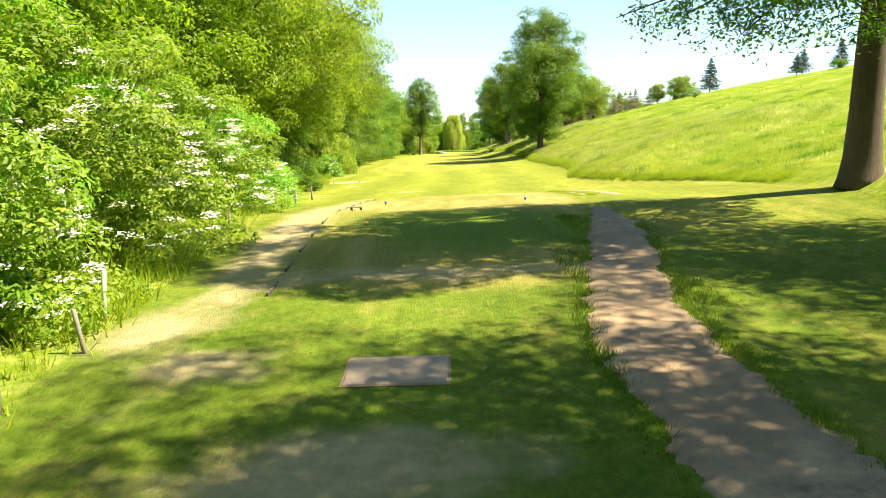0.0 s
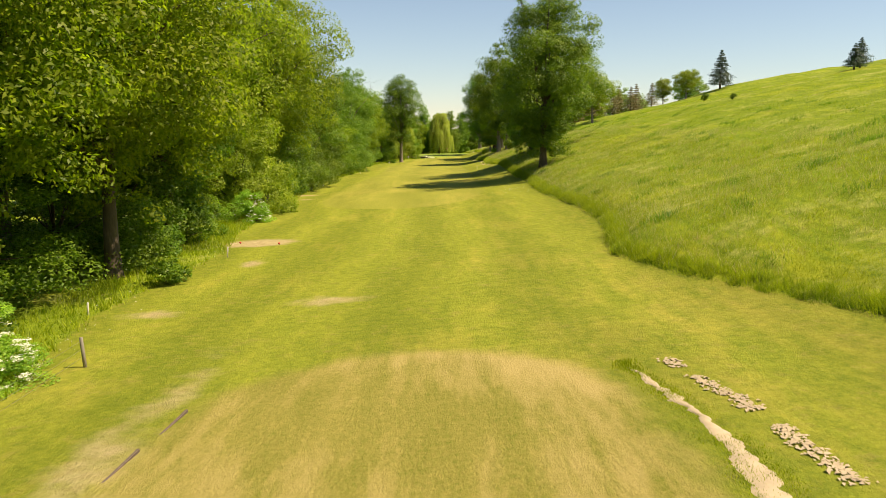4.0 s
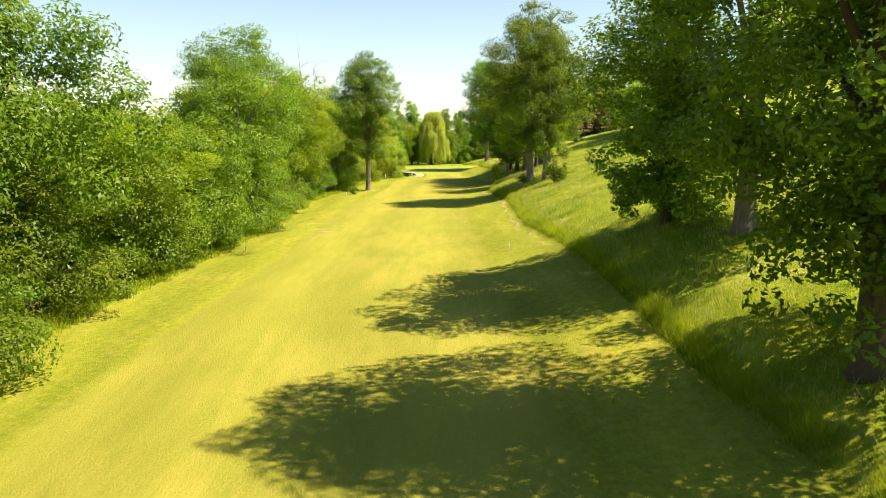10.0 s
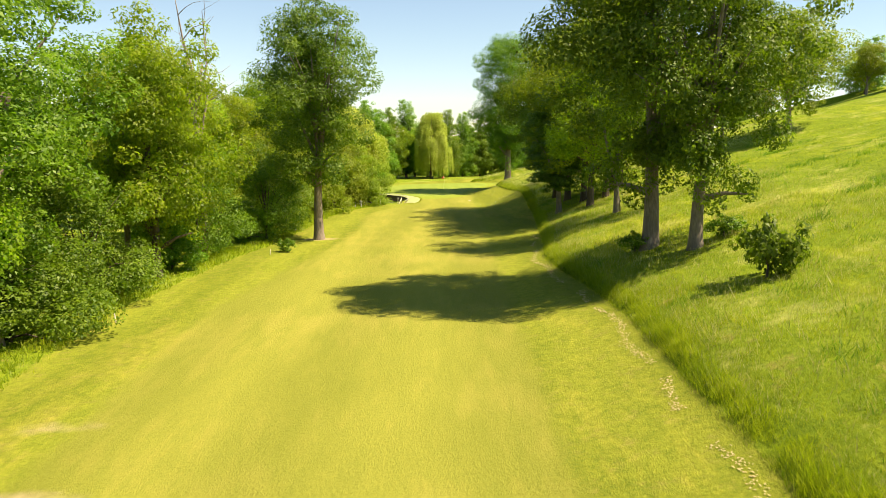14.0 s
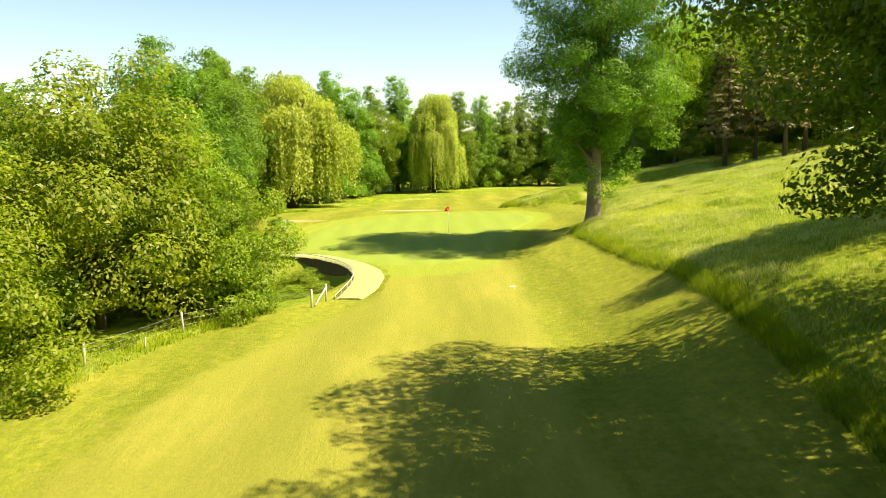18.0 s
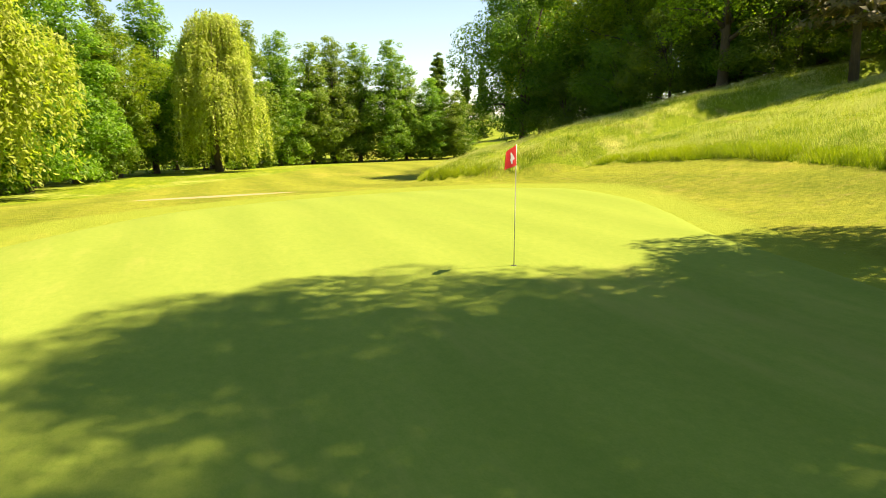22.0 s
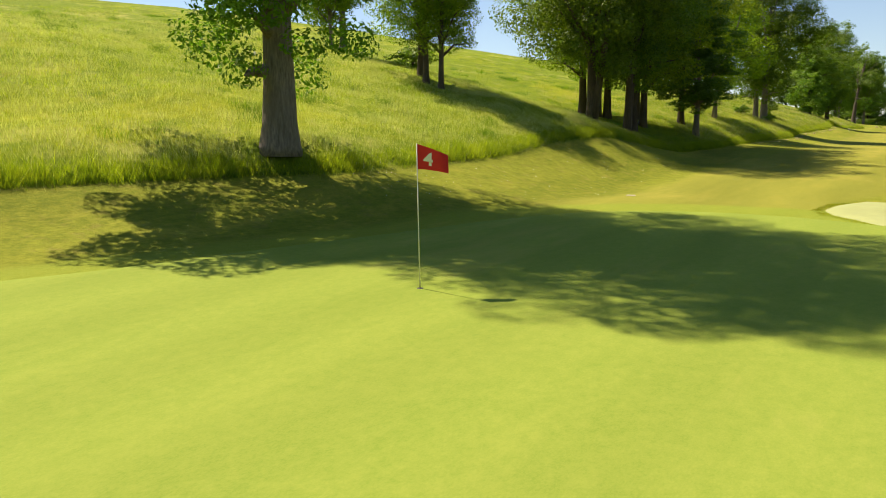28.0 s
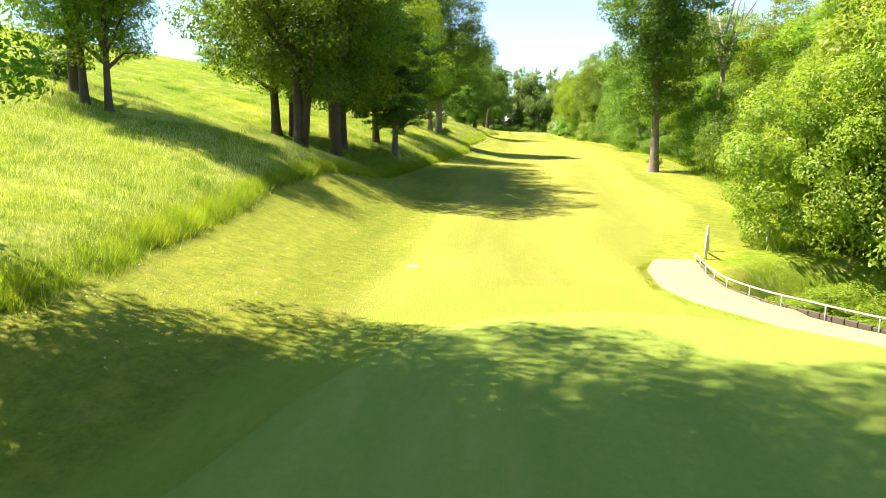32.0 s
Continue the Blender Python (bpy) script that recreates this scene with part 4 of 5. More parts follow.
back = oak.matrix_world.inverted()
for ob in oak.children:
    if ob.name.startswith("crown"):
        ob.location = back.to_3x3() @ Vector((-1.6, -2.4, 0))  # the crown hangs out over the tee
oz = at(7.6, -236.8)
limbs, tips = [], []
for ex, ey, ez, w in ((0.4, -240.5, 8.7, 0.12), (2.6, -238.5, 8.5, 0.09), (1.8, -243.5, 8.6, 0.10), (4.9, -241.5, 8.3, 0.08), (-0.6, -236.5, 9.3, 0.10), (4.2, -238.0, 9.0, 0.08)):
    b, e = Vector((7.4, -236.9, oz + 7.0)), Vector((ex, ey, ez))
    line = [b.lerp(e, t) + Vector((0, 0, 0.5 * math.sin(3.14 * t))) + Vector(rng.normal(0, 0.10, 3)) for t in (0, 0.2, 0.4, 0.6, 0.8, 1)]
    limbs.append(tube([back @ q for q in line], [w, w * 0.85, w * 0.65, w * 0.45, w * 0.28, w * 0.1], 6))
    for k in range(26):
        f = rng.uniform(0.25, 1)
        j = min(int(f * 5), 4)
        q = line[j].lerp(line[j + 1], f * 5 - j)
        g = q + Vector((rng.normal(-0.3, 0.8), rng.normal(0, 0.8), rng.uniform(-0.9, 0.5)))
        limbs.append(tube([back @ q, back @ (q.lerp(g, 0.5) + Vector((0, 0, 0.12))), back @ g], [0.022, 0.014, 0.005], 4))
        tips += [(g + (q - g) * rng.uniform(0, 0.5)) for _ in range(3)]
smooth(part("limb", join(limbs), M["bark_dark"], oak, "low spreading limbs with bare twigs"))
tips = np.array([back @ q for q in tips])
idx = np.repeat(np.arange(len(tips)), 22)
v, q = leaves(tips[idx] + rng.normal(0, 0.24, (len(idx), 3)), np.repeat(np.array([[0, 0, 1.0]]), len(idx), 0), 0.085, rng, lean=0.8, droop=0.5)
spray = new("spray", big_mesh("spray", v, q, M["deep"]))
spray.parent = oak
tagged(spray, label="thin dark leaf sprays on the low limbs")
stand(lime, [
    (-22.5, -244, 0, 1.0, 0.95), (-21.5, -232, 60, 1.0, 1.0), (-21.5, -221.5, 130, 1.05, 0.95), (-24, -157, 90, 1.0, 0.95),
    (-22.5, -120, 30, 0.9, 0.62), (-22, -129, 230, 0.95, 0.6), (-23, -104, 310, 0.9, 0.9), (-20, -79, 10, 0.9, 1.0), (-24.5, -66, 70, 1.0, 0.95), (-25, -58, 170, 1.0, 0.9), (-25, -47, 250, 1.0, 0.9), (-22.5, -40, 40, 1.0, 1.0), (-24, -30.5, 200, 1.0, 0.95), (-30, -250, 80, 1.1, 1.1), (-20, -258, 300, 0.9, 0.9),
    (31.5, 61, 40, 1.0, 0.95), (31, 55, 140, 1.0, 1.1), (-24, 52, 0, 1.1, 1.1), (-3, 92, 90, 1.1, 1.0), (-12.5, 76, 200, 1.0, 1.0)])
over = make_tree("maple_tree", "spreading lime-green tree hanging out over the mown grass", "tree", 17.5, 6.6, 4.4, "broad", "lime", 91, 44000, 0.15, 340, 0.36, "bark_dark", lean=0.10, shoots=34)
stand(over, [(-19.0, -205.0, 0, 1.0, 1.0), (-20.2, -213.5, -25, 0.95, 1.0), (-20.0, -195.0, 20, 0.9, 0.95), (-20.4, -168.5, 10, 0.95, 1.14)])
stand(deep, [
    (-25, -168, 0, 1.05, 1.0), (-24, -147, 70, 1.05, 0.95), (-22.5, -138, 140, 1.0, 1.05), (-23, -194, 210, 1.0, 1.05), (-30, -160, 280, 1.1, 1.1), (-30, -185, 30, 1.1, 1.15), (-31, -230, 350, 1.15, 1.1),
    (-25, -88, 60, 1.0, 0.8), (-20, -9, 20, 0.95, 0.85), (-21, 4, 100, 0.95, 0.9), (-24, -22, 180, 1.0, 0.8), (-26, 10, 260, 1.1, 1.0),
    (23, 47.8, 10, 1.0, 1.15, "big dark tree at the corner of the wood"), (38, 28, 60, 1.0, 1.1), (44, 36, 10, 1.1, 1.2), (33, 47, 20, 1.0, 1.05), (48, 48, 130, 1.1, 1.2), (-28, 30, 50, 1.1, 1.1), (-29, 46, 99, 1.1, 1.1), (-24, -120, 190, 1.0, 0.7)])
stand(bush, [
    (-20.5, -178.5, 0, 1.05, 1.15, "rounded yellow-green bush at the wood edge"), (-15.5, -27.5, 60, 1.35, 1.5, "great spreading yellow-green bush above the ditch"), (-10.6, -24.5, 140, 0.8, 0.85),
    (-12.5, -18.5, 20, 0.6, 0.24, "low tangled bramble in the ditch"), (-9.0, -18.5, 240, 0.5, 0.2, "low tangled bramble in the ditch"), (-9.3, -14.5, 90, 0.5, 0.2, "low tangled bramble in the ditch"), (-16.5, -37, 210, 1.05, 1.2), (-21, -116, 300, 0.9, 1.15), (-18.4, -45, 100, 1.0, 1.1), (-14.5, -24, 33, 1.0, 1.25)])
stand(bush_g, [
    (-21, -150, 0, 0.9, 0.9), (-21, -140, 70, 0.8, 0.85), (-20.5, -130, 140, 1.0, 1.05), (-20, -121, 210, 1.0, 1.1), (-19.5, -108, 280, 0.85, 0.75), (-21.5, -94, 350, 0.9, 0.8), (-21, -86, 60, 0.8, 0.8),
    (-24, -281, 0, 1.2, 0.8), (-16, -282, 50, 1.2, 0.7), (-8, -281, 100, 1.2, 0.8), (0, -284, 20, 1.2, 0.8), (6, -281, 150, 1.2, 0.7), (14, -280, 200, 1.2, 0.8), (-20, -70, 130, 0.9, 0.95), (-17, -61, 200, 0.75, 0.8), (-18.5, -54, 270, 0.9, 0.95), (-22.6, -203, 340, 0.95, 0.7), (-22.4, -211, 80, 0.95, 0.7), (-23, -219, 120, 0.95, 0.7), (-22.5, -196, 200, 0.9, 0.7), (-23, -189, 90, 0.9, 0.7), (-21, -166, 160, 0.9, 0.9), (-21.5, -158, 230, 0.9, 0.85),
    (-19, -5, 300, 0.7, 0.6), (-18.5, -12, 10, 0.8, 0.8), (-20, -32, 80, 1.0, 1.2), (-17.5, 1, 150, 0.55, 0.4), (-14.5, -13.5, 15, 0.6, 0.45, "leafy scrub growing out of the ditch"), (24, 42, 220, 0.7, 0.6), (25.5, 36, 40, 0.7, 0.7), (26, 31, 100, 0.7, 0.75), (29, 25, 160, 0.65, 0.6), (33, 23, 300, 0.6, 0.5), (27, 44, 10, 0.9, 0.9), (31, 30, 200, 0.9, 0.9)])
stand(elder, [(-15.4, -241.5, 0, 1.1, 1.05), (-15.2, -234, 40, 0.95, 0.85), (-15.4, -227.5, 320, 0.85, 0.75), (-15.6, -247.5, 20, 1.0, 0.95), (-15.6, -221.0, 350, 0.55, 0.36), (-18.4, -221.5, 350, 0.8, 0.7), (-17.4, -255, 60, 1.1, 1.0), (-18.2, -183.5, 10, 0.5, 0.4), (-18.5, -238, 90, 1.2, 1.3), (-18.8, -246, 150, 1.2, 1.3)])
stand(under, [(float(np.interp(y, LY, LX)) - o, y, y * 37 % 360, k, k * 0.95) for y, o, k in ((-222, 3.6, 0.9), (-218, 2.9, 0.7), (-199, 4.0, 0.8), (-193, 2.8, 0.9), (-174, 2.7, 0.8), (-159, 2.5, 1.0), (-152, 2.6, 0.9), (-145, 2.6, 1.0), (-136, 2.7, 0.95), (-128, 2.8, 1.0), (-119, 2.8, 1.0), (-101, 2.9, 0.9), (-94, 2.6, 0.9), (-84, 2.3, 0.85), (-76, 2.6, 0.9))])
stand(under, [(31.8, 35.5, 30, 1.0, 0.8), (33.6, 33.4, 110, 1.1, 0.85), (36, 32.5, 200, 1.0, 0.9), (39, 31, 280, 1.1, 0.9), (42, 25, 20, 1.0, 0.7), (47, 24, 130, 1.0, 0.7)])
stand(scrub, [(9.9, -98.5, 0, 0.9, 1.3, "small leafy shrub on the bank"), (8.2, -87.3, 40, 0.6, 0.6), (33.6, -134.5, 80, 0.4, 0.7), (33.6, -144.3, 120, 0.35, 0.45), (56.3, -143, 40, 0.9, 0.9, "yellow-flowering gorse on the hill crest"), (-13.8, -248.6, 160, 0.8, 0.8), (-13.6, -69, 200, 0.5, 0.6), (-18.3, -155, 240, 0.7, 0.7), (24.5, -35.5, 280, 1.2, 0.9), (-15.8, -207, 320, 0.7, 0.6), (-14.5, 3.2, 0, 0.8, 0.6), (11.8, -90, 60, 0.7, 0.6)])
stand(alder, [(9.0, -136.8, 0, 1.05, 0.9, "dark bushy tree with leaves to the ground on the bank"), (-15.6, 67, 0, 1.4, 1.3), (-9, 85, 60, 1.6, 1.55), (-17.6, 55, 120, 1.3, 1.4), (3, 95, 180, 1.5, 1.4), (8, 101, 240, 1.4, 1.38), (13.7, 105, 300, 1.4, 1.32), (17.5, 107, 0, 1.3, 1.4), (22, 108, 60, 1.4, 1.34), (27, 106, 120, 1.4, 1.36), (42, 118, 180, 1.2, 0.6), (30, 108, 40, 1.2, 1.05), (34, 107, 150, 1.2, 0.95), (38, 106, 260, 1.2, 0.8),
    (-26, 38, 240, 1.2, 1.3), (-25, 24, 300, 1.1, 1.2), (-23, 15, 20, 1.05, 1.15), (-18.5, 62, 80, 1.1, 1.3), (-13, 73, 140, 1.1, 1.35), (0.5, 88, 200, 1.1, 1.2), (-24, 60, 260, 1.2, 1.4), (-2, 98, 20, 1.2, 1.3), (10, 112, 80, 1.3, 1.2)])

will = make_willow("weeping_willow", "weeping willow with yellow-green hanging curtains", 12.5, 4.9, 31, 3800, 0.12)
stand(will, [(-21.6, 44, 0, 1.62, 1.5)])
stand(make_willow("weeping_willow", "tall weeping willow with layered yellow-green curtains", 20, 5.2, 37, 3800, 0.15), [(-1.8, 79, 130, 1.0, 1.0)])
stand(make_dead("dead_tree", "bare dead tree with forked grey limbs", 15.5, 41), [(-19.8, -70, 0, 1.1, 1.15)])
yew = make_tree("yew_tree", "dark layered evergreen with a pale trunk foot on the bank", "tree", 13.5, 3.9, 1.6, "egg", "yew", 34, 27000, 0.13, 330, 0.26, "bark", squash=0.45)
stand(yew, [(9.6, -57.0, 0, 1.0, 1.0)])
fir = make_fir("fir_tree", "dark fir with drooping needle branches on the bank", 9.5, 3.4, 51, "fir", 17, 0.16, count=46)
stand(fir, [(82.5, -14, 0, 1.25, 1.2, "dark layered cedar on the hill crest"), (53.6, -137, 30, 0.5, 0.42, "small dark fir on the hill crest"), (51.4, -139.5, 200, 0.45, 0.36, "small dark fir on the hill crest"), (58, -140.5, 120, 0.5, 0.46, "small dark fir on the hill crest")])
pine = make_fir("pine_tree", "thin brown-needled pine at the wood edge", 13, 3.0, 52, "pine", 14, 0.22, clear=3.5, count=26)
stand(pine, [(30, 20, 0, 1, 1), (33, 19.5, 50, 0.9, 1.05), (34.5, 16, 310, 0.9, 1.0), (37.5, 18, 100, 1, 0.95), (36.5, 24, 150, 1, 1.1), (41, 22, 200, 1.1, 1.0), (42.5, 17.5, 250, 0.9, 0.9), (46.5, 20, 300, 0.9, 0.95), (31, 25, 20, 0.9, 1.0), (40, 28, 70, 1.0, 1.1), (44.5, -11.8, 120, 1.6, 0.62, "spreading pine alone on the meadow slope"), (44, 27, 0, 1, 1.1), (36, 30, 0, 1, 1.1), (60, 26, 30, 1.0, 0.85), (63, 31, 80, 1.1, 0.95), (66.5, 27, 130, 1.0, 0.8), (70, 33, 200, 1.1, 0.95), (74, 27, 260, 1.0, 0.75)])
poplar = make_tree("poplar_tree", "slim upright poplar far down the valley", "tree", 27, 2.6, 2, "poplar", "deep", 61, 9000, 0.5, 760, 0.3, "bark_dark", limbs=5, group="poplar row")
stand(poplar, [(80, 236, 0, 1.3, 1.0), (95, 248, 40, 0.8, 0.85), (101, 246, 80, 0.8, 0.85), (111, 244, 120, 0.8, 0.85), (117, 243, 160, 0.8, 0.85), (123, 242, 200, 0.8, 0.85), (129, 240, 240, 0.8, 0.85)])
far = [(2, 116, 10, 1.3, 0.95), (12, 120, 60, 1.3, 0.95), (21, 121, 110, 1.3, 0.95), (-7, 104, 210, 1.3, 1.1), (-22, 78, 50, 1.3, 1.3), (-30, 64, 80, 1.3, 1.3), (36, 124, 40, 1.0, 0.5), (50, 128, 40, 1.0, 0.55), (58, 122, 40, 1.0, 0.5), (66, 40, 80, 1, 0.9), (60, 52, 120, 1, 0.9), (52, 60, 160, 1, 0.9), (45, 66, 200, 1, 0.8), (52, 76, 240, 1, 0.7), (58, 90, 280, 1.1, 0.6), (78, 60, 0, 1.2, 0.9),
       (45, 40, 20, 1.1, 1.1), (50, 46, 80, 1.1, 1.0), (56, 34, 140, 1.0, 0.9), (84, 20, 20, 1.0, 0.7), (92, 35, 60, 1.0, 0.8)]
r2 = random.Random(4)
for y in range(-290, 60, 13):
    far.append((-38 - r2.uniform(0, 6), y + r2.uniform(-3, 3), r2.uniform(0, 360), r2.uniform(0.95, 1.2), r2.uniform(0.75, 1.05) * (0.9 if -105 < y < -15 else 1.0)))
for x in range(-36, 34, 5):
    far.append((x + r2.uniform(-2, 2), -284 - r2.uniform(0, 14), r2.uniform(0, 360), r2.uniform(0.9, 1.2), r2.uniform(1.45, 1.75)))
for x in range(-40, 44, 9):
    far.append((x, -306 - r2.uniform(0, 8), r2.uniform(0, 360), 1.2, 1.3))
for k in range(14):
    far.append((-40 + k * 8 + r2.uniform(-3, 3), 128 + k * 8 + r2.uniform(0, 20), r2.uniform(0, 360), r2.uniform(0.9, 1.3), r2.uniform(0.5, 0.75)))
for k in range(9):
    far.append((20 + k * 9, -262 - 6 * math.sin(k) + 6 * k, r2.uniform(0, 360), r2.uniform(0.9, 1.2), r2.uniform(0.6, 0.9)))
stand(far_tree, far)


# ---- ditch wall, rail and fences ----
def along(pts, step):
    """Points and directions every step metres along a smoothed line."""
    p = np.array(pts, float)
    t = np.linspace(0, len(p) - 1, 400)
    q = np.column_stack([np.interp(t, np.arange(len(p)), p[:, i]) for i in (0, 1)])
    for _ in range(400):
        q[1:-1] = (q[:-2] + 2 * q[1:-1] + q[2:]) / 4
    s = np.concatenate([[0], np.cumsum(np.linalg.norm(np.diff(q, axis=0), axis=1))])
    k = np.arange(0, s[-1], step)
    out = np.column_stack([np.interp(k, s, q[:, i]) for i in (0, 1)])
    d = np.gradient(out, axis=0)
    return out, d / np.linalg.norm(d, axis=1, keepdims=True)


def box(sx, sy, sz, bevel=0.0):
    bm = bmesh.new()
    bmesh.ops.create_cube(bm, size=1)
    bmesh.ops.scale(bm, vec=(sx, sy, sz), verts=bm.verts)
    bmesh.ops.translate(bm, vec=(0, 0, sz / 2), verts=bm.verts)
    if bevel:
        bmesh.ops.bevel(bm, geom=bm.edges[:], offset=bevel, segments=1, affect="EDGES")
    return bm


def rod(path, r, sides=6):
    return tube(path, [r] * len(path), sides)


rng = np.random.default_rng(9)
line, way = along(INNER, 0.3)
wall = thing("retaining_wall", Matrix.Identity(4), "dark timber boards holding the bank above the ditch", "wall", kind="structure")
board = None
for p, d in zip(line, way):
    if board is None:
        board = part("board", box(0.285, 0.07, 2.0, 0.012), M["timber"], wall)
        ob = board
    else:
        ob = new("board", board.data)
        ob.parent = wall
    ob.matrix_world = pose(p[0] - d[1] * 0.02, p[1] + d[0] * 0.02, at(*(p + np.array([d[1], -d[0]]) * -0.6)) - 2.0 + 0.03 + rng.uniform(-0.03, 0.02), 0, 0, math.degrees(math.atan2(d[1], d[0])))
rail = thing("guard_rail", Matrix.Identity(4), "low pale pipe rail along the walkway edge", "railing")
top = []
for i, (p, d) in enumerate(zip(line, way)):
    out = p + np.array([-d[1], d[0]]) * 0.07
    z = at(*(p + np.array([-d[1], d[0]]) * 0.7))
    top.append((out[0], out[1], z + 0.26))
    if i % 4 == 0:
        smooth(part("rail_post", rod([(out[0], out[1], z - 0.25), (out[0], out[1], z + 0.26)], 0.014), M["rail"], rail))
smooth(part("top_pipe", rod(top, 0.024, 8), M["rail"], rail))


def post(name, x, y, h, r, mat, label, category, lean=(0, 0), group="", sides=7):
    root = thing(name, pose(x, y, at(x, y), lean[0], lean[1], 0), label, category, group)
    v, f = tube([(0, 0, -0.3), (0, 0, h * 0.5), (0.01, 0, h), (0.01, 0, h + 0.015)], [r, r * 0.97, r * 0.94, r * 0.6], sides)
    smooth(part("shaft", (v, f), M[mat], root))
    return root


def wire_fence(pts, h, label, mat="post", brace=()):
    """Posts with two sagging wires between them, and a slanting brace at some."""
    root = thing("wire_fence", Matrix.Identity(4), label, "fence")
    tops = []
    for i, (x, y) in enumerate(pts):
        z = at(x, y)
        hh = h * (1.0 + 0.08 * math.sin(i * 2.3))
        lx, ly = 0.05 * math.sin(i * 1.7), 0.05 * math.cos(i * 2.9)
        smooth(part("fence_post", tube([(x, y, z - 0.3), (x + lx, y + ly, z + hh), (x + lx, y + ly, z + hh + 0.02)], [0.05, 0.045, 0.03], 7), M[mat], root))
        tops.append((x + lx, y + ly, z, hh))
    for a, b in zip(tops[:-1], tops[1:]):
        for f in (0.35, 0.62, 0.9):
            pa, pb = Vector((a[0], a[1], a[2] + a[3] * f)), Vector((b[0], b[1], b[2] + b[3] * f))
            mid = pa.lerp(pb, 0.5) - Vector((0, 0, 0.04))
            part("wire", rod([pa, mid, pb], 0.004, 3), M["wire"], root)
    for i, j in brace:
        a, b = tops[i], tops[j]
        pa = Vector((a[0], a[1], a[2] + a[3] * 0.85))
        pb = pa.lerp(Vector((b[0], b[1], b[2])), 0.8)
        pb.z = at(pb.x, pb.y) + 0.05
        smooth(part("brace", rod([pa, pb], 0.04, 6), M[mat], root))
    return root


wire_fence([(-6.45, -22.5), (-6.95, -24.0), (-9.3, -25.0), (-11.6, -28.4), (-13.6, -33)], 0.85, "whitish posts and wire at the end of the walkway", "stake", ((0, 1),))
wire_fence([(-11.9, -251.3), (-13.4, -253.8), (-14, -257)], 0.95, "grey corner post with a slanting brace by the tee", "post", ((0, 1),))
wire_fence([(-12.4, -238.9), (-12.7, -231.5), (-12.9, -226.6), (-13.4, -219.5)], 0.75, "old grey fence posts with wire beside the tee", "post")
wire_fence([(-16.6, -1.5), (-14.8, 0.2), (-13.6, 1.4), (-13.9, 3.4)], 0.6, "low dark wire fence beside the green", "post", ((2, 1),))
post("marker_stake", -12.3, -247.3, 0.98, 0.045, "stake", "tall whitewashed stake leaning beside the tee", "stake", (2, 3))
post("marker_stake", -11.85, -249.0, 0.75, 0.04, "post", "short dark wooden stake leaning beside the tee", "stake", (4, -9))
for x, y, h in ((-18.5, -183.2, 0.35), (-19.4, -164.3, 0.45), (-18.9, -166.6, 0.45), (-18.1, -147.5, 0.4), (-18.3, -136.2, 0.45), (-16.2, -121.2, 0.45), (-16.4, -108.4, 0.5), (-17.6, -90.9, 0.45), (-14.8, -65.9, 0.4), (-14.7, -70.2, 0.4), (-15.3, -56.4, 0.4), (-12.2, -31, 0.5), (2.1, -127.8, 0.55), (-16.6, -212.6, 0.45), (-15.2, -200.2, 0.55)):
    post("marker_stake", x, y, h, 0.032, "stake", "small white marker stake at the edge of the grass", "stake", (3 * math.sin(x), 4 * math.cos(y)), "white marker stakes")
sign = post("round_sign", -13.7, 2.2, 0.95, 0.03, "post", "small round white sign on a post by the fence", "sign")
bm = bmesh.new()
bmesh.ops.create_cone(bm, cap_ends=True, segments=20, radius1=0.17, radius2=0.17, depth=0.025)
bmesh.ops.rotate(bm, cent=(0, 0, 0), matrix=Euler((radians(90), 0, 0)).to_matrix(), verts=bm.verts)
bmesh.ops.translate(bm, vec=(0, -0.045, 0.86), verts=bm.verts)
part("disc", bm, M["white"], sign, "weathered white disc")

# ---- the flag ----
flagstick = thing("flagstick", pose(0, 0, at(0, 0) + 0.05), "thin pale flagstick with a red flag in the hole", "flagstick")
smooth(part("pole", tube([(0, 0, -0.1), (0.02, -0.01, 1.0), (0.04, -0.02, 2.13)], [0.011, 0.009, 0.007], 8), M["pole"], flagstick))
FL_L, FL_H, FX, FY2 = 0.46, 0.36, -0.8, -0.6


def wave(u, w):
    """Flag cloth: distance along, height; ripples grow away from the pole."""
    side = 0.05 * u / FL_L * math.sin(u * 13 + w * 3) + 0.03 * (u / FL_L) ** 2
    drop = 0.09 * (u / FL_L) ** 1.4
    return Vector((0.04 + FX * u - FY2 * side, -0.02 + FY2 * u + FX * side, 1.76 + w - drop))


nu, nw = 18, 10
cv = [wave(FL_L * i / nu, FL_H * (j / nw * (1 - 0.28 * i / nu) + 0.06 * i / nu)) for j in range(nw + 1) for i in range(nu + 1)]
flag = smooth(part("flag", (cv, [tuple(q) for q in grid_faces(nu + 1, nw + 1)]), M["red"], flagstick, "waving red cloth flag"))
for side in (1, -1):
    tx = bpy.data.curves.new("digit", "FONT")
    tx.body, tx.size, tx.align_x, tx.extrude, tx.offset = "4", 0.30, "CENTER", 0.0, 0.008
    tmp = bpy.data.objects.new("digit", tx)
    me = bpy.data.meshes.new_from_object(tmp)
    bpy.data.objects.remove(tmp)
    bm = bmesh.new()
    bm.from_mesh(me)
    bmesh.ops.triangulate(bm, faces=bm.faces[:])
    bmesh.ops.subdivide_edges(bm, edges=bm.edges[:], cuts=3, use_grid_fill=False)
    for vtx in bm.verts:
        u, w = FL_L * 0.36 + vtx.co.x * 0.9, 0.075 + vtx.co.y * 0.85
        vtx.co = wave(u, w) + Vector((-FY2, FX, 0)) * 0.004 * side
    part("number", bm, M["white"], flag, "white printed number four")
bm = bmesh.new()
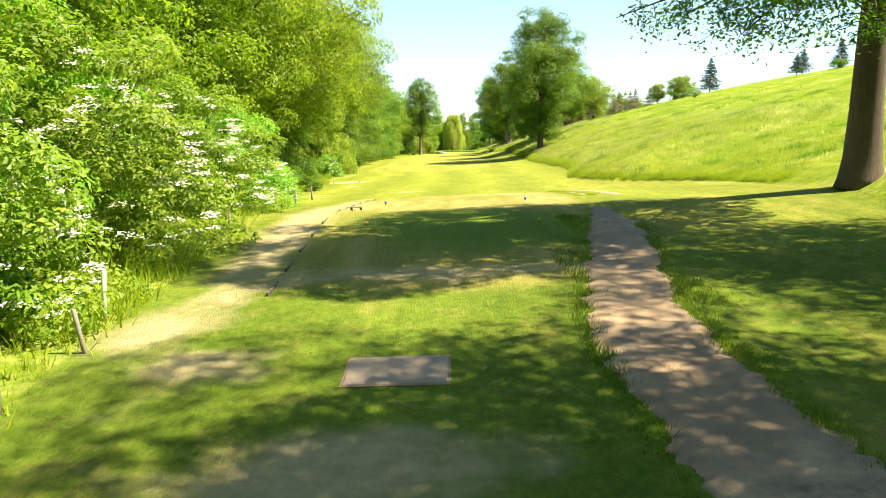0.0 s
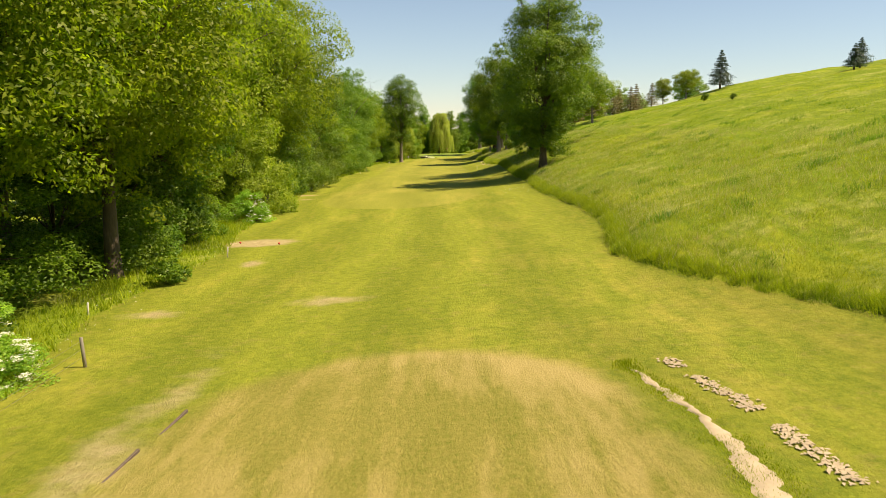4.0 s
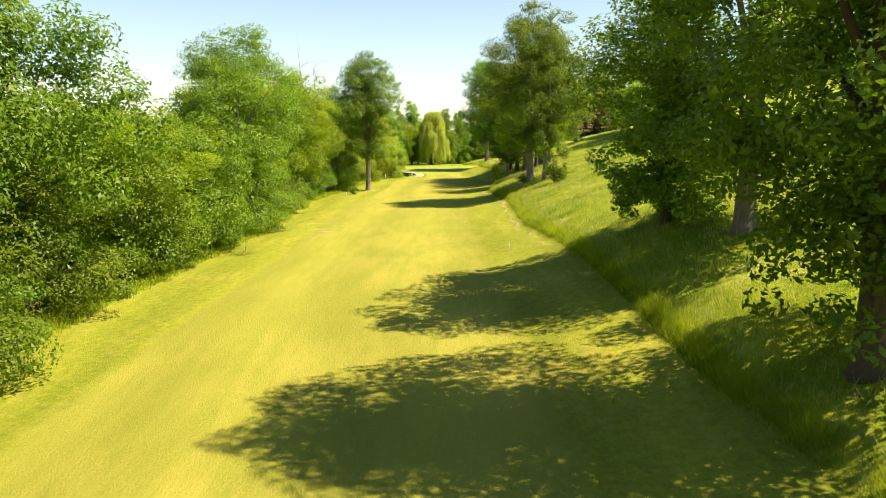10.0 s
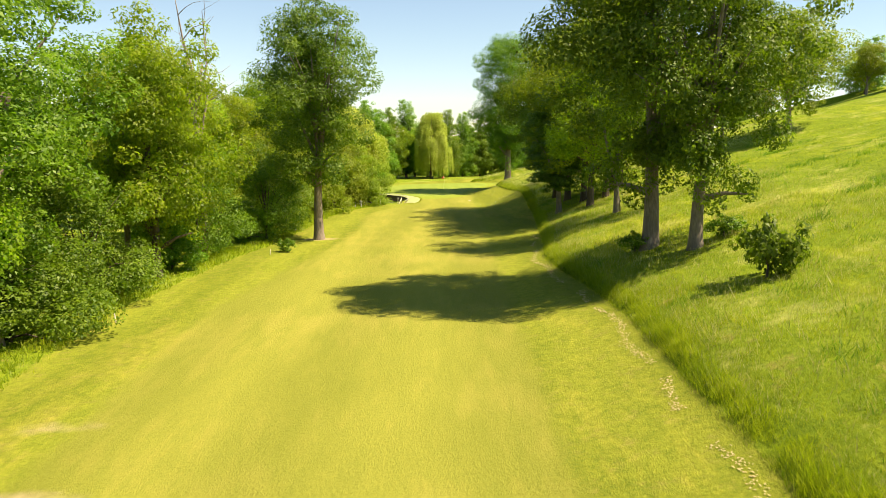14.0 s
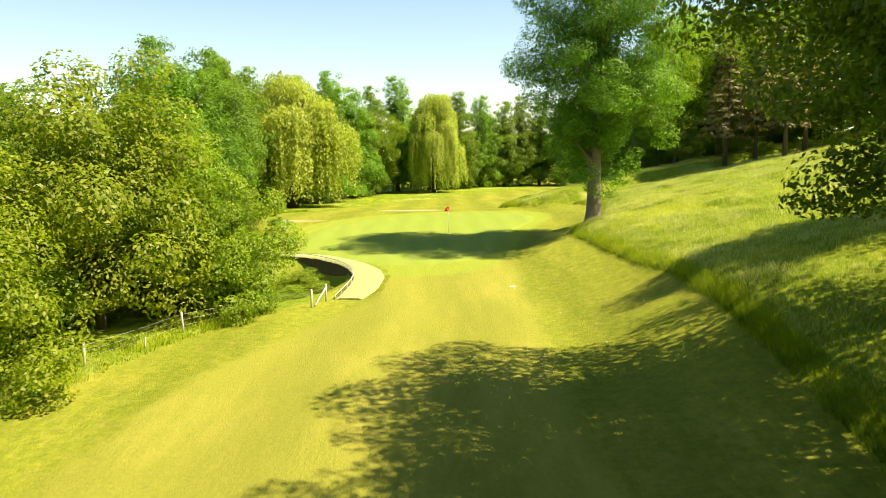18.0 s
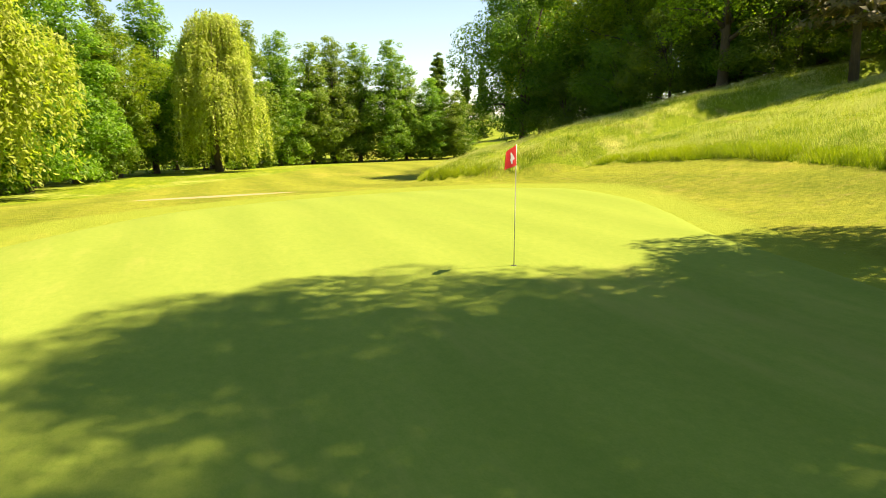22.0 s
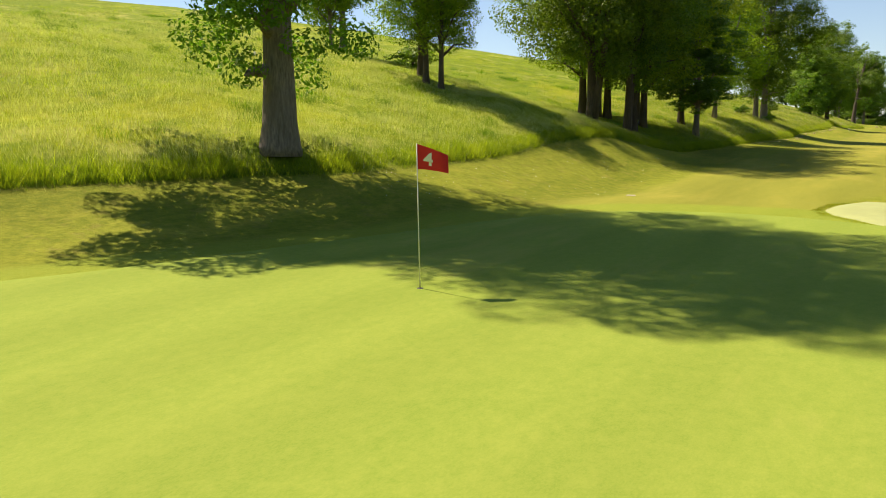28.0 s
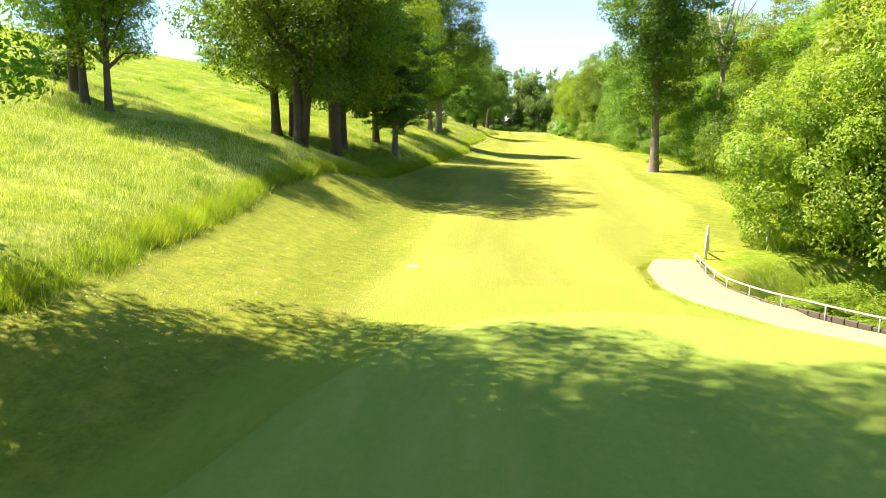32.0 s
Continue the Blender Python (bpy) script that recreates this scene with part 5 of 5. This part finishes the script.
bmesh.ops.create_cone(bm, cap_ends=False, segments=24, radius1=0.054, radius2=0.054, depth=0.06)
cup = part("cup", bm, M["white"], flagstick, "white hole liner")
cup.matrix_local = pose(0, 0, -0.024)
# flat black disc over the cup: the hole's inner shade as plain colour
bm = bmesh.new()
bmesh.ops.create_circle(bm, cap_ends=True, segments=24, radius=0.052)
part("hole", bm, M["black"], flagstick, "black disc painted as the shaded inside of the hole").matrix_local = pose(0, 0, 0.006)

# ---- tee furniture ----
for n, c in (("blue", (0.02, 0.12, 0.55)), ("yellow", (0.75, 0.50, 0.02)), ("scarlet", (0.6, 0.03, 0.02))):
    M[n] = plain(n + "_marker_paint", c, 0.4, 0.08, 10, 0, 0)
for x, y, c in ((-8.45, -229.5, "blue"), (-2.6, -230.6, "blue"), (-8.35, -238.4, "yellow"), (-3.1, -238.9, "yellow"), (-13.4, -196.0, "scarlet"), (-15.9, -195.0, "scarlet")):
    mk = thing("tee_marker", pose(x, y, at(x, y) + 0.04), "small round %s tee marker on a spike" % ("red" if c == "scarlet" else c), "tee marker", c + " tee markers")
    bm = bmesh.new()
    bmesh.ops.create_uvsphere(bm, u_segments=14, v_segments=9, radius=0.058)
    bmesh.ops.scale(bm, vec=(1, 1, 0.9), verts=bm.verts)
    bmesh.ops.translate(bm, vec=(0, 0, 0.05), verts=bm.verts)
    smooth(part("ball", bm, M[c], mk))
    smooth(part("spike", rod([(0, 0, -0.15), (0, 0, 0.03)], 0.02, 7), M["black"], mk))
MX, MY = -6.65, -250.15
mat = thing("teeing_mat", pose(MX, MY, at(MX, MY), math.degrees(math.atan2(at(MX, MY + 0.5) - at(MX, MY - 0.5), 1)), -math.degrees(math.atan2(at(MX + 0.7, MY) - at(MX - 0.7, MY), 1.4)), 0), "worn pale rectangular teeing mat set in grass", "mat")
part("mat_top", box(1.5, 1.05, 0.03, 0.01), M["mat"], mat)
part("mat_rim", box(1.58, 1.13, 0.018, 0.005), M["dirt"], mat, "bare earth rim")
# sunken dark boards added to draw the thin shadow line at the tee's rim
edging = thing("tee_edging", Matrix.Identity(4), "thin dark boards standing in for the shadow line along the tee edge", "edging", kind="structure")
eline, eway = along([(-9.6, -245), (-9.75, -240), (-9.8, -236), (-9.75, -228), (-9.45, -223.4)], 2.05)
for p, d in zip(eline, eway):
    part("board", box(2.0, 0.05, 0.22, 0.006), M["timber"], edging).matrix_world = pose(p[0], p[1], at(p[0], p[1]) - 0.208, 0, 0, math.degrees(math.atan2(d[1], d[0])))
crate = thing("wooden_crate", pose(-9.2, -233.8, at(-9.2, -233.8) + 0.02, 0, 0, 20) @ Matrix.Diagonal((0.65, 0.65, 0.6, 1)), "small broken wooden crate on the tee edge", "crate")
for k in range(3):
    part("slat", box(0.6, 0.11, 0.03, 0.004), M["timber"], crate).matrix_local = pose(0, -0.16 + k * 0.16, 0.14, 3 * k, 0, 0)
for k in (-0.27, 0.27):
    part("end_board", box(0.04, 0.45, 0.16, 0.004), M["timber"], crate).matrix_local = pose(k, 0, -0.02)
plate = thing("distance_plate", pose(3.25, -19.9, at(3.25, -19.9) + 0.005, 0, 0, 8), "small flat white distance plate in the grass", "plate")
part("plate_face", box(0.36, 0.22, 0.018, 0.005), M["stake"], plate)


# ---- field stones ----
def stones(x, y, n, spread, label):
    root = thing("stone_pile", pose(x, y, at(x, y)), label, "rocks")
    r = np.random.default_rng(int(x * 10))
    for k in range(n):
        bm = bmesh.new()
        bmesh.ops.create_icosphere(bm, subdivisions=2, radius=0.28)
        for vtx in bm.verts:
            vtx.co *= 1 + 0.35 * noise.noise(vtx.co * 4 + Vector((k, x, y)))
        bmesh.ops.scale(bm, vec=(1.2, 1.0, 0.65), verts=bm.verts)
        lay = k / n
        part("stone", bm, M["rock"], root).matrix_local = pose(r.uniform(-1, 1) * spread * (1 - lay), r.uniform(-1, 1) * spread * (1 - lay), 0.12 + lay * spread * 0.85, r.uniform(0, 40), r.uniform(0, 40), r.uniform(0, 360))


stones(44.0, -2.8, 18, 0.95, "heap of pale field stones in the meadow")
stones(49.6, 9.3, 9, 0.7, "dark heap of stones under the small tree")
stones(42.5, -7.8, 6, 0.6, "few half-buried stones in the meadow grass")


# ---- tall grass, flowers and litter on the ground ----
def blades(name, x, y, per, height, width, material, seed, label, bend=0.35, spread=0.12):
    """Tufts of grass blades standing on the ground, one mesh."""
    r = np.random.default_rng(seed)
    n = len(x)
    bx, by = np.repeat(x, per) + r.normal(0, spread, n * per), np.repeat(y, per) + r.normal(0, spread, n * per)
    z = land(bx, by)
    lush = 0.95 + 0.22 * (np.sin(x * 1.7 + y * 0.9) + np.sin(x * 0.6 - y * 2.3 + 1) + np.sin(y * 0.37 + x * 0.21)) + 0.14 * np.sin(y * 5.1 + x * 3.3)
    hh = np.repeat(height * np.clip(lush, 0.3, 1.7) * r.uniform(0.6, 1.25, n), per) * r.uniform(0.6, 1.15, n * per)
    a, b = r.uniform(0, 2 * np.pi, n * per), r.uniform(0, 2 * np.pi, n * per)
    w = width * r.uniform(0.7, 1.4, n * per)
    lean = bend * hh * r.uniform(0.2, 1.2, n * per)
    base = np.column_stack([bx, by, z - 0.05])
    sx = np.column_stack([np.cos(a), np.sin(a), a * 0]) * w[:, None]
    tip = base + np.column_stack([np.cos(b) * lean, np.sin(b) * lean, hh + 0.05])
    v = np.stack([base - sx, base + sx, tip], 1).reshape(-1, 3)
    me = big_mesh(name, v, np.arange(len(v)).reshape(-1, 3), material)
    return tagged(new(name, me), label, "grass", kind="stuff")


r = np.random.default_rng(77)
def strip(n, u0, u1, y0, y1, power=1.0):
    y = r.uniform(y0, y1, n)
    return np.interp(y, EY, EX) + u0 + (u1 - u0) * r.uniform(0, 1, n) ** power, y


x, y = strip(14000, 0.0, 0.6, -232, 30, 1.2)
blades("grass_edge", x, y, 14, 0.32, 0.008, M["tall"], 1, "tall grass along the mown edge", 0.95)
# dark blades draw the shadow line that the tall grass throws on the mown edge
x, y = strip(9000, -0.06, 0.10, -232, 30)
blades("grass_edge", x, y, 12, 0.17, 0.008, M["deep"], 18, "dark grass blades standing in for the shade at the foot of the mown edge", 0.5, 0.04)
x, y = strip(22000, 0.4, 24, -45, 34, 1.2)
blades("meadow_grass", x, y, 11, 0.15, 0.0055, M["tall"], 8, "tall seeding meadow grass on the slope", 1.1, 0.25)
x, y = strip(24000, 0.8, 13, -232, -40, 1.3)
blades("meadow_grass", x, y, 10, 0.15, 0.009, M["tall"], 2, "tall seeding meadow grass on the slope", 1.1, 0.25)
x, y = strip(14000, 8, 42, -215, 45, 1.1)
blades("meadow_grass", x, y, 9, 0.16, 0.016, M["tall"], 3, "tall seeding meadow grass on the slope", 1.3, 0.4)
x, y = strip(30000, 0.3, 30, -45, 36, 1.15)
blades("seed_heads", x, y, 7, 0.24, 0.0062, M["straw"], 9, "dry pale seed heads among the meadow grass", 0.8, 0.3)
x, y = strip(12000, 0.3, 16, -215, -55, 1.2)
blades("seed_heads", x, y, 6, 0.34, 0.008, M["straw"], 10, "dry pale seed heads among the meadow grass", 0.8, 0.3)


def clumps(x, y, seed, least, size=1.0):
    """Keep the points that fall into uneven patches a few metres across."""
    q = np.random.default_rng(seed)
    s = sum(np.sin((x * np.cos(a) + y * np.sin(a)) * w / size + p) for a, w, p in zip(q.uniform(0, 6.3, 9), q.uniform(0.5, 2.6, 9), q.uniform(0, 6.3, 9)))
    k = s + q.normal(0, 0.7, len(x)) > least
    return x[k], y[k]


x, y = clumps(*strip(60000, 1.0, 40, -34, 40, 1.1), 21, 2.3)
blades("seed_heads", x, y, 10, 0.24, 0.008, M["straw"], 22, "pale patches of seeding grass on the slope", 0.9, 0.22)
x, y = clumps(*strip(60000, 0.6, 38, -34, 40, 1.1), 31, 3.4, 0.7)
blades("meadow_grass", x, y, 12, 0.24, 0.009, M["ash"], 32, "darker tufts of rank grass on the slope", 0.9, 0.2)
x, y = clumps(*strip(60000, 1.0, 26, -230, -34, 1.2), 41, 3.6)
blades("meadow_grass", x, y, 10, 0.30, 0.014, M["ash"], 42, "darker tufts of rank grass on the slope", 0.9, 0.25)
y = r.uniform(-262, 28, 9000)
x = np.interp(y, LY, LX) - r.uniform(-0.15, 2.6, 9000)
keep = ~((y > -24) & (y < -8))
blades("verge_grass", x[keep], y[keep], 6, 0.36, 0.022, M["tall"], 4, "rank grass and weeds under the trees", 0.8, 0.15)
y = r.uniform(-20.8, -11.5, 1500)
x = r.uniform(-14, -7, 1500)
q = np.hypot((x - DITCH[0]) / DITCH[2], (y - DITCH[1]) / DITCH[3]) < 0.72
blades("ditch_weeds", x[q], y[q], 8, 0.6, 0.03, M["bushy"], 5, "rank weeds growing in the ditch", 0.5, 0.15)
k = 5000
x, y = r.uniform(-3.3, -0.8, k), r.uniform(-258, -237, k)
sel = (np.sin(x * 4 + y * 1.3) + np.sin(y * 1.7) + np.sin(x * 2.2 - y * 0.6) + np.interp(y, (-250, -240), (0, 1.2))) > 1.05
blades("track_tufts", x[sel], y[sel], 9, 0.06, 0.012, M["ash"], 6, "grass tufts along the middle of the track", 1.0, 0.09)


py, px = np.array([p[1] for p in OUTER]), np.array([p[0] for p in OUTER])
t = r.uniform(0, len(OUTER) - 1, 900)
blades("path_tufts", np.interp(t, range(len(OUTER)), px) + r.normal(0.1, 0.08, 900), np.interp(t, range(len(OUTER)), py) + r.normal(0.05, 0.08, 900), 8, 0.05, 0.008, M["tall"], 12, "longer grass along the walkway edge", 0.9, 0.07)
t = r.uniform(-255, -238, 500)
for side, xs in ((1, (-3.4, -3.55, -3.5, -2.2)), (2, (-1.4, -1.55, -1.55, -0.5))):
    blades("track_tufts", np.interp(t, (-254, -251, -248, -241), xs) + r.normal(0, 0.10, 500), t, 8, 0.10, 0.010, M["ash"], 12 + side, "grass creeping over the edge of the track", 0.9, 0.08)


y = r.uniform(-229.5, -221.5, 900)
side = r.integers(0, 2, 900)
x = np.where(side, np.interp(y, (-229, -227, -225.3, -222), (-0.15, 0.15, 0.2, -0.2)), np.interp(y, (-229, -227, -225.3, -222), (0.45, 0.5, 0.42, -0.05))) + r.normal(0, 0.10, 900)
blades("track_tufts", x, y, 8, 0.06, 0.012, M["tall"], 16, "grass creeping over the worn sand strip", 1.0, 0.08)
y = r.uniform(-230.5, -221.5, 900)
y = y[np.sin(y * 1.9) + np.sin(y * 4.3 + 1) > -0.8]
x = np.interp(y, (-228.4, -226.6, -224.7, -222.6), (1.37, 1.33, 1.28, 0.92)) + r.normal(0, 0.10, len(y))
v, f = leaves(np.column_stack([x, y, land(x, y) + 0.025]), np.repeat(np.array([[0, 0, 6.0]]), len(x), 0), 0.07, r, lean=0.1, long=1.4)
tagged(new("sand_flecks", big_mesh("sand_flecks", v, f, M["sand"])), "broken strip of bare sand flecks in the grass", "sand", kind="stuff")



def specks(name, cx, cy, sx, sy, n, size, material, label, seed):
    q = np.random.default_rng(seed)
    x, y = q.normal(cx, sx, n), q.normal(cy, sy, n)
    p = np.column_stack([x, y, land(x, y) + 0.05])
    v, f = leaves(p, np.repeat(np.array([[0, 0, 3.0]]), n, 0), size, q, lean=0.3, long=1.0)
    return tagged(new(name, big_mesh(name, v, f, material)), label, "flowers", kind="stuff")


r = np.random.default_rng(99)
y = r.uniform(-130, -66, 2600)
y = y[np.sin(y * 0.37) + np.sin(y * 1.3) > -0.9]
x = np.interp(y, EY, EX) - 0.75 + 0.16 * np.sin(y * 0.9) + r.normal(0, 0.10, len(y))
v, f = leaves(np.column_stack([x, y, land(x, y) + 0.03]), np.repeat(np.array([[0, 0, 3.0]]), len(x), 0), 0.042, r, lean=0.3, long=2.0)
tagged(new("grass_clippings", big_mesh("grass_clippings", v, f, M["hay"])), "dry pale line of grass clippings beside the tall grass", "grass", kind="stuff")
for i, (cx, cy, sx, sy, n) in enumerate(((3.0, -168, 1.0, 2.6, 150), (6.3, -16, 1.2, 4.0, 60), (7.5, -9.8, 0.7, 1.1, 50), (7.0, -26, 1.2, 4, 50), (-16.9, -206, 0.7, 6, 50), (-15.5, -217, 0.6, 3, 40))):
    specks("daisies", cx, cy, sx, sy, n, 0.038, M["daisy"], "scattered white daisies in the short grass", 100 + i)
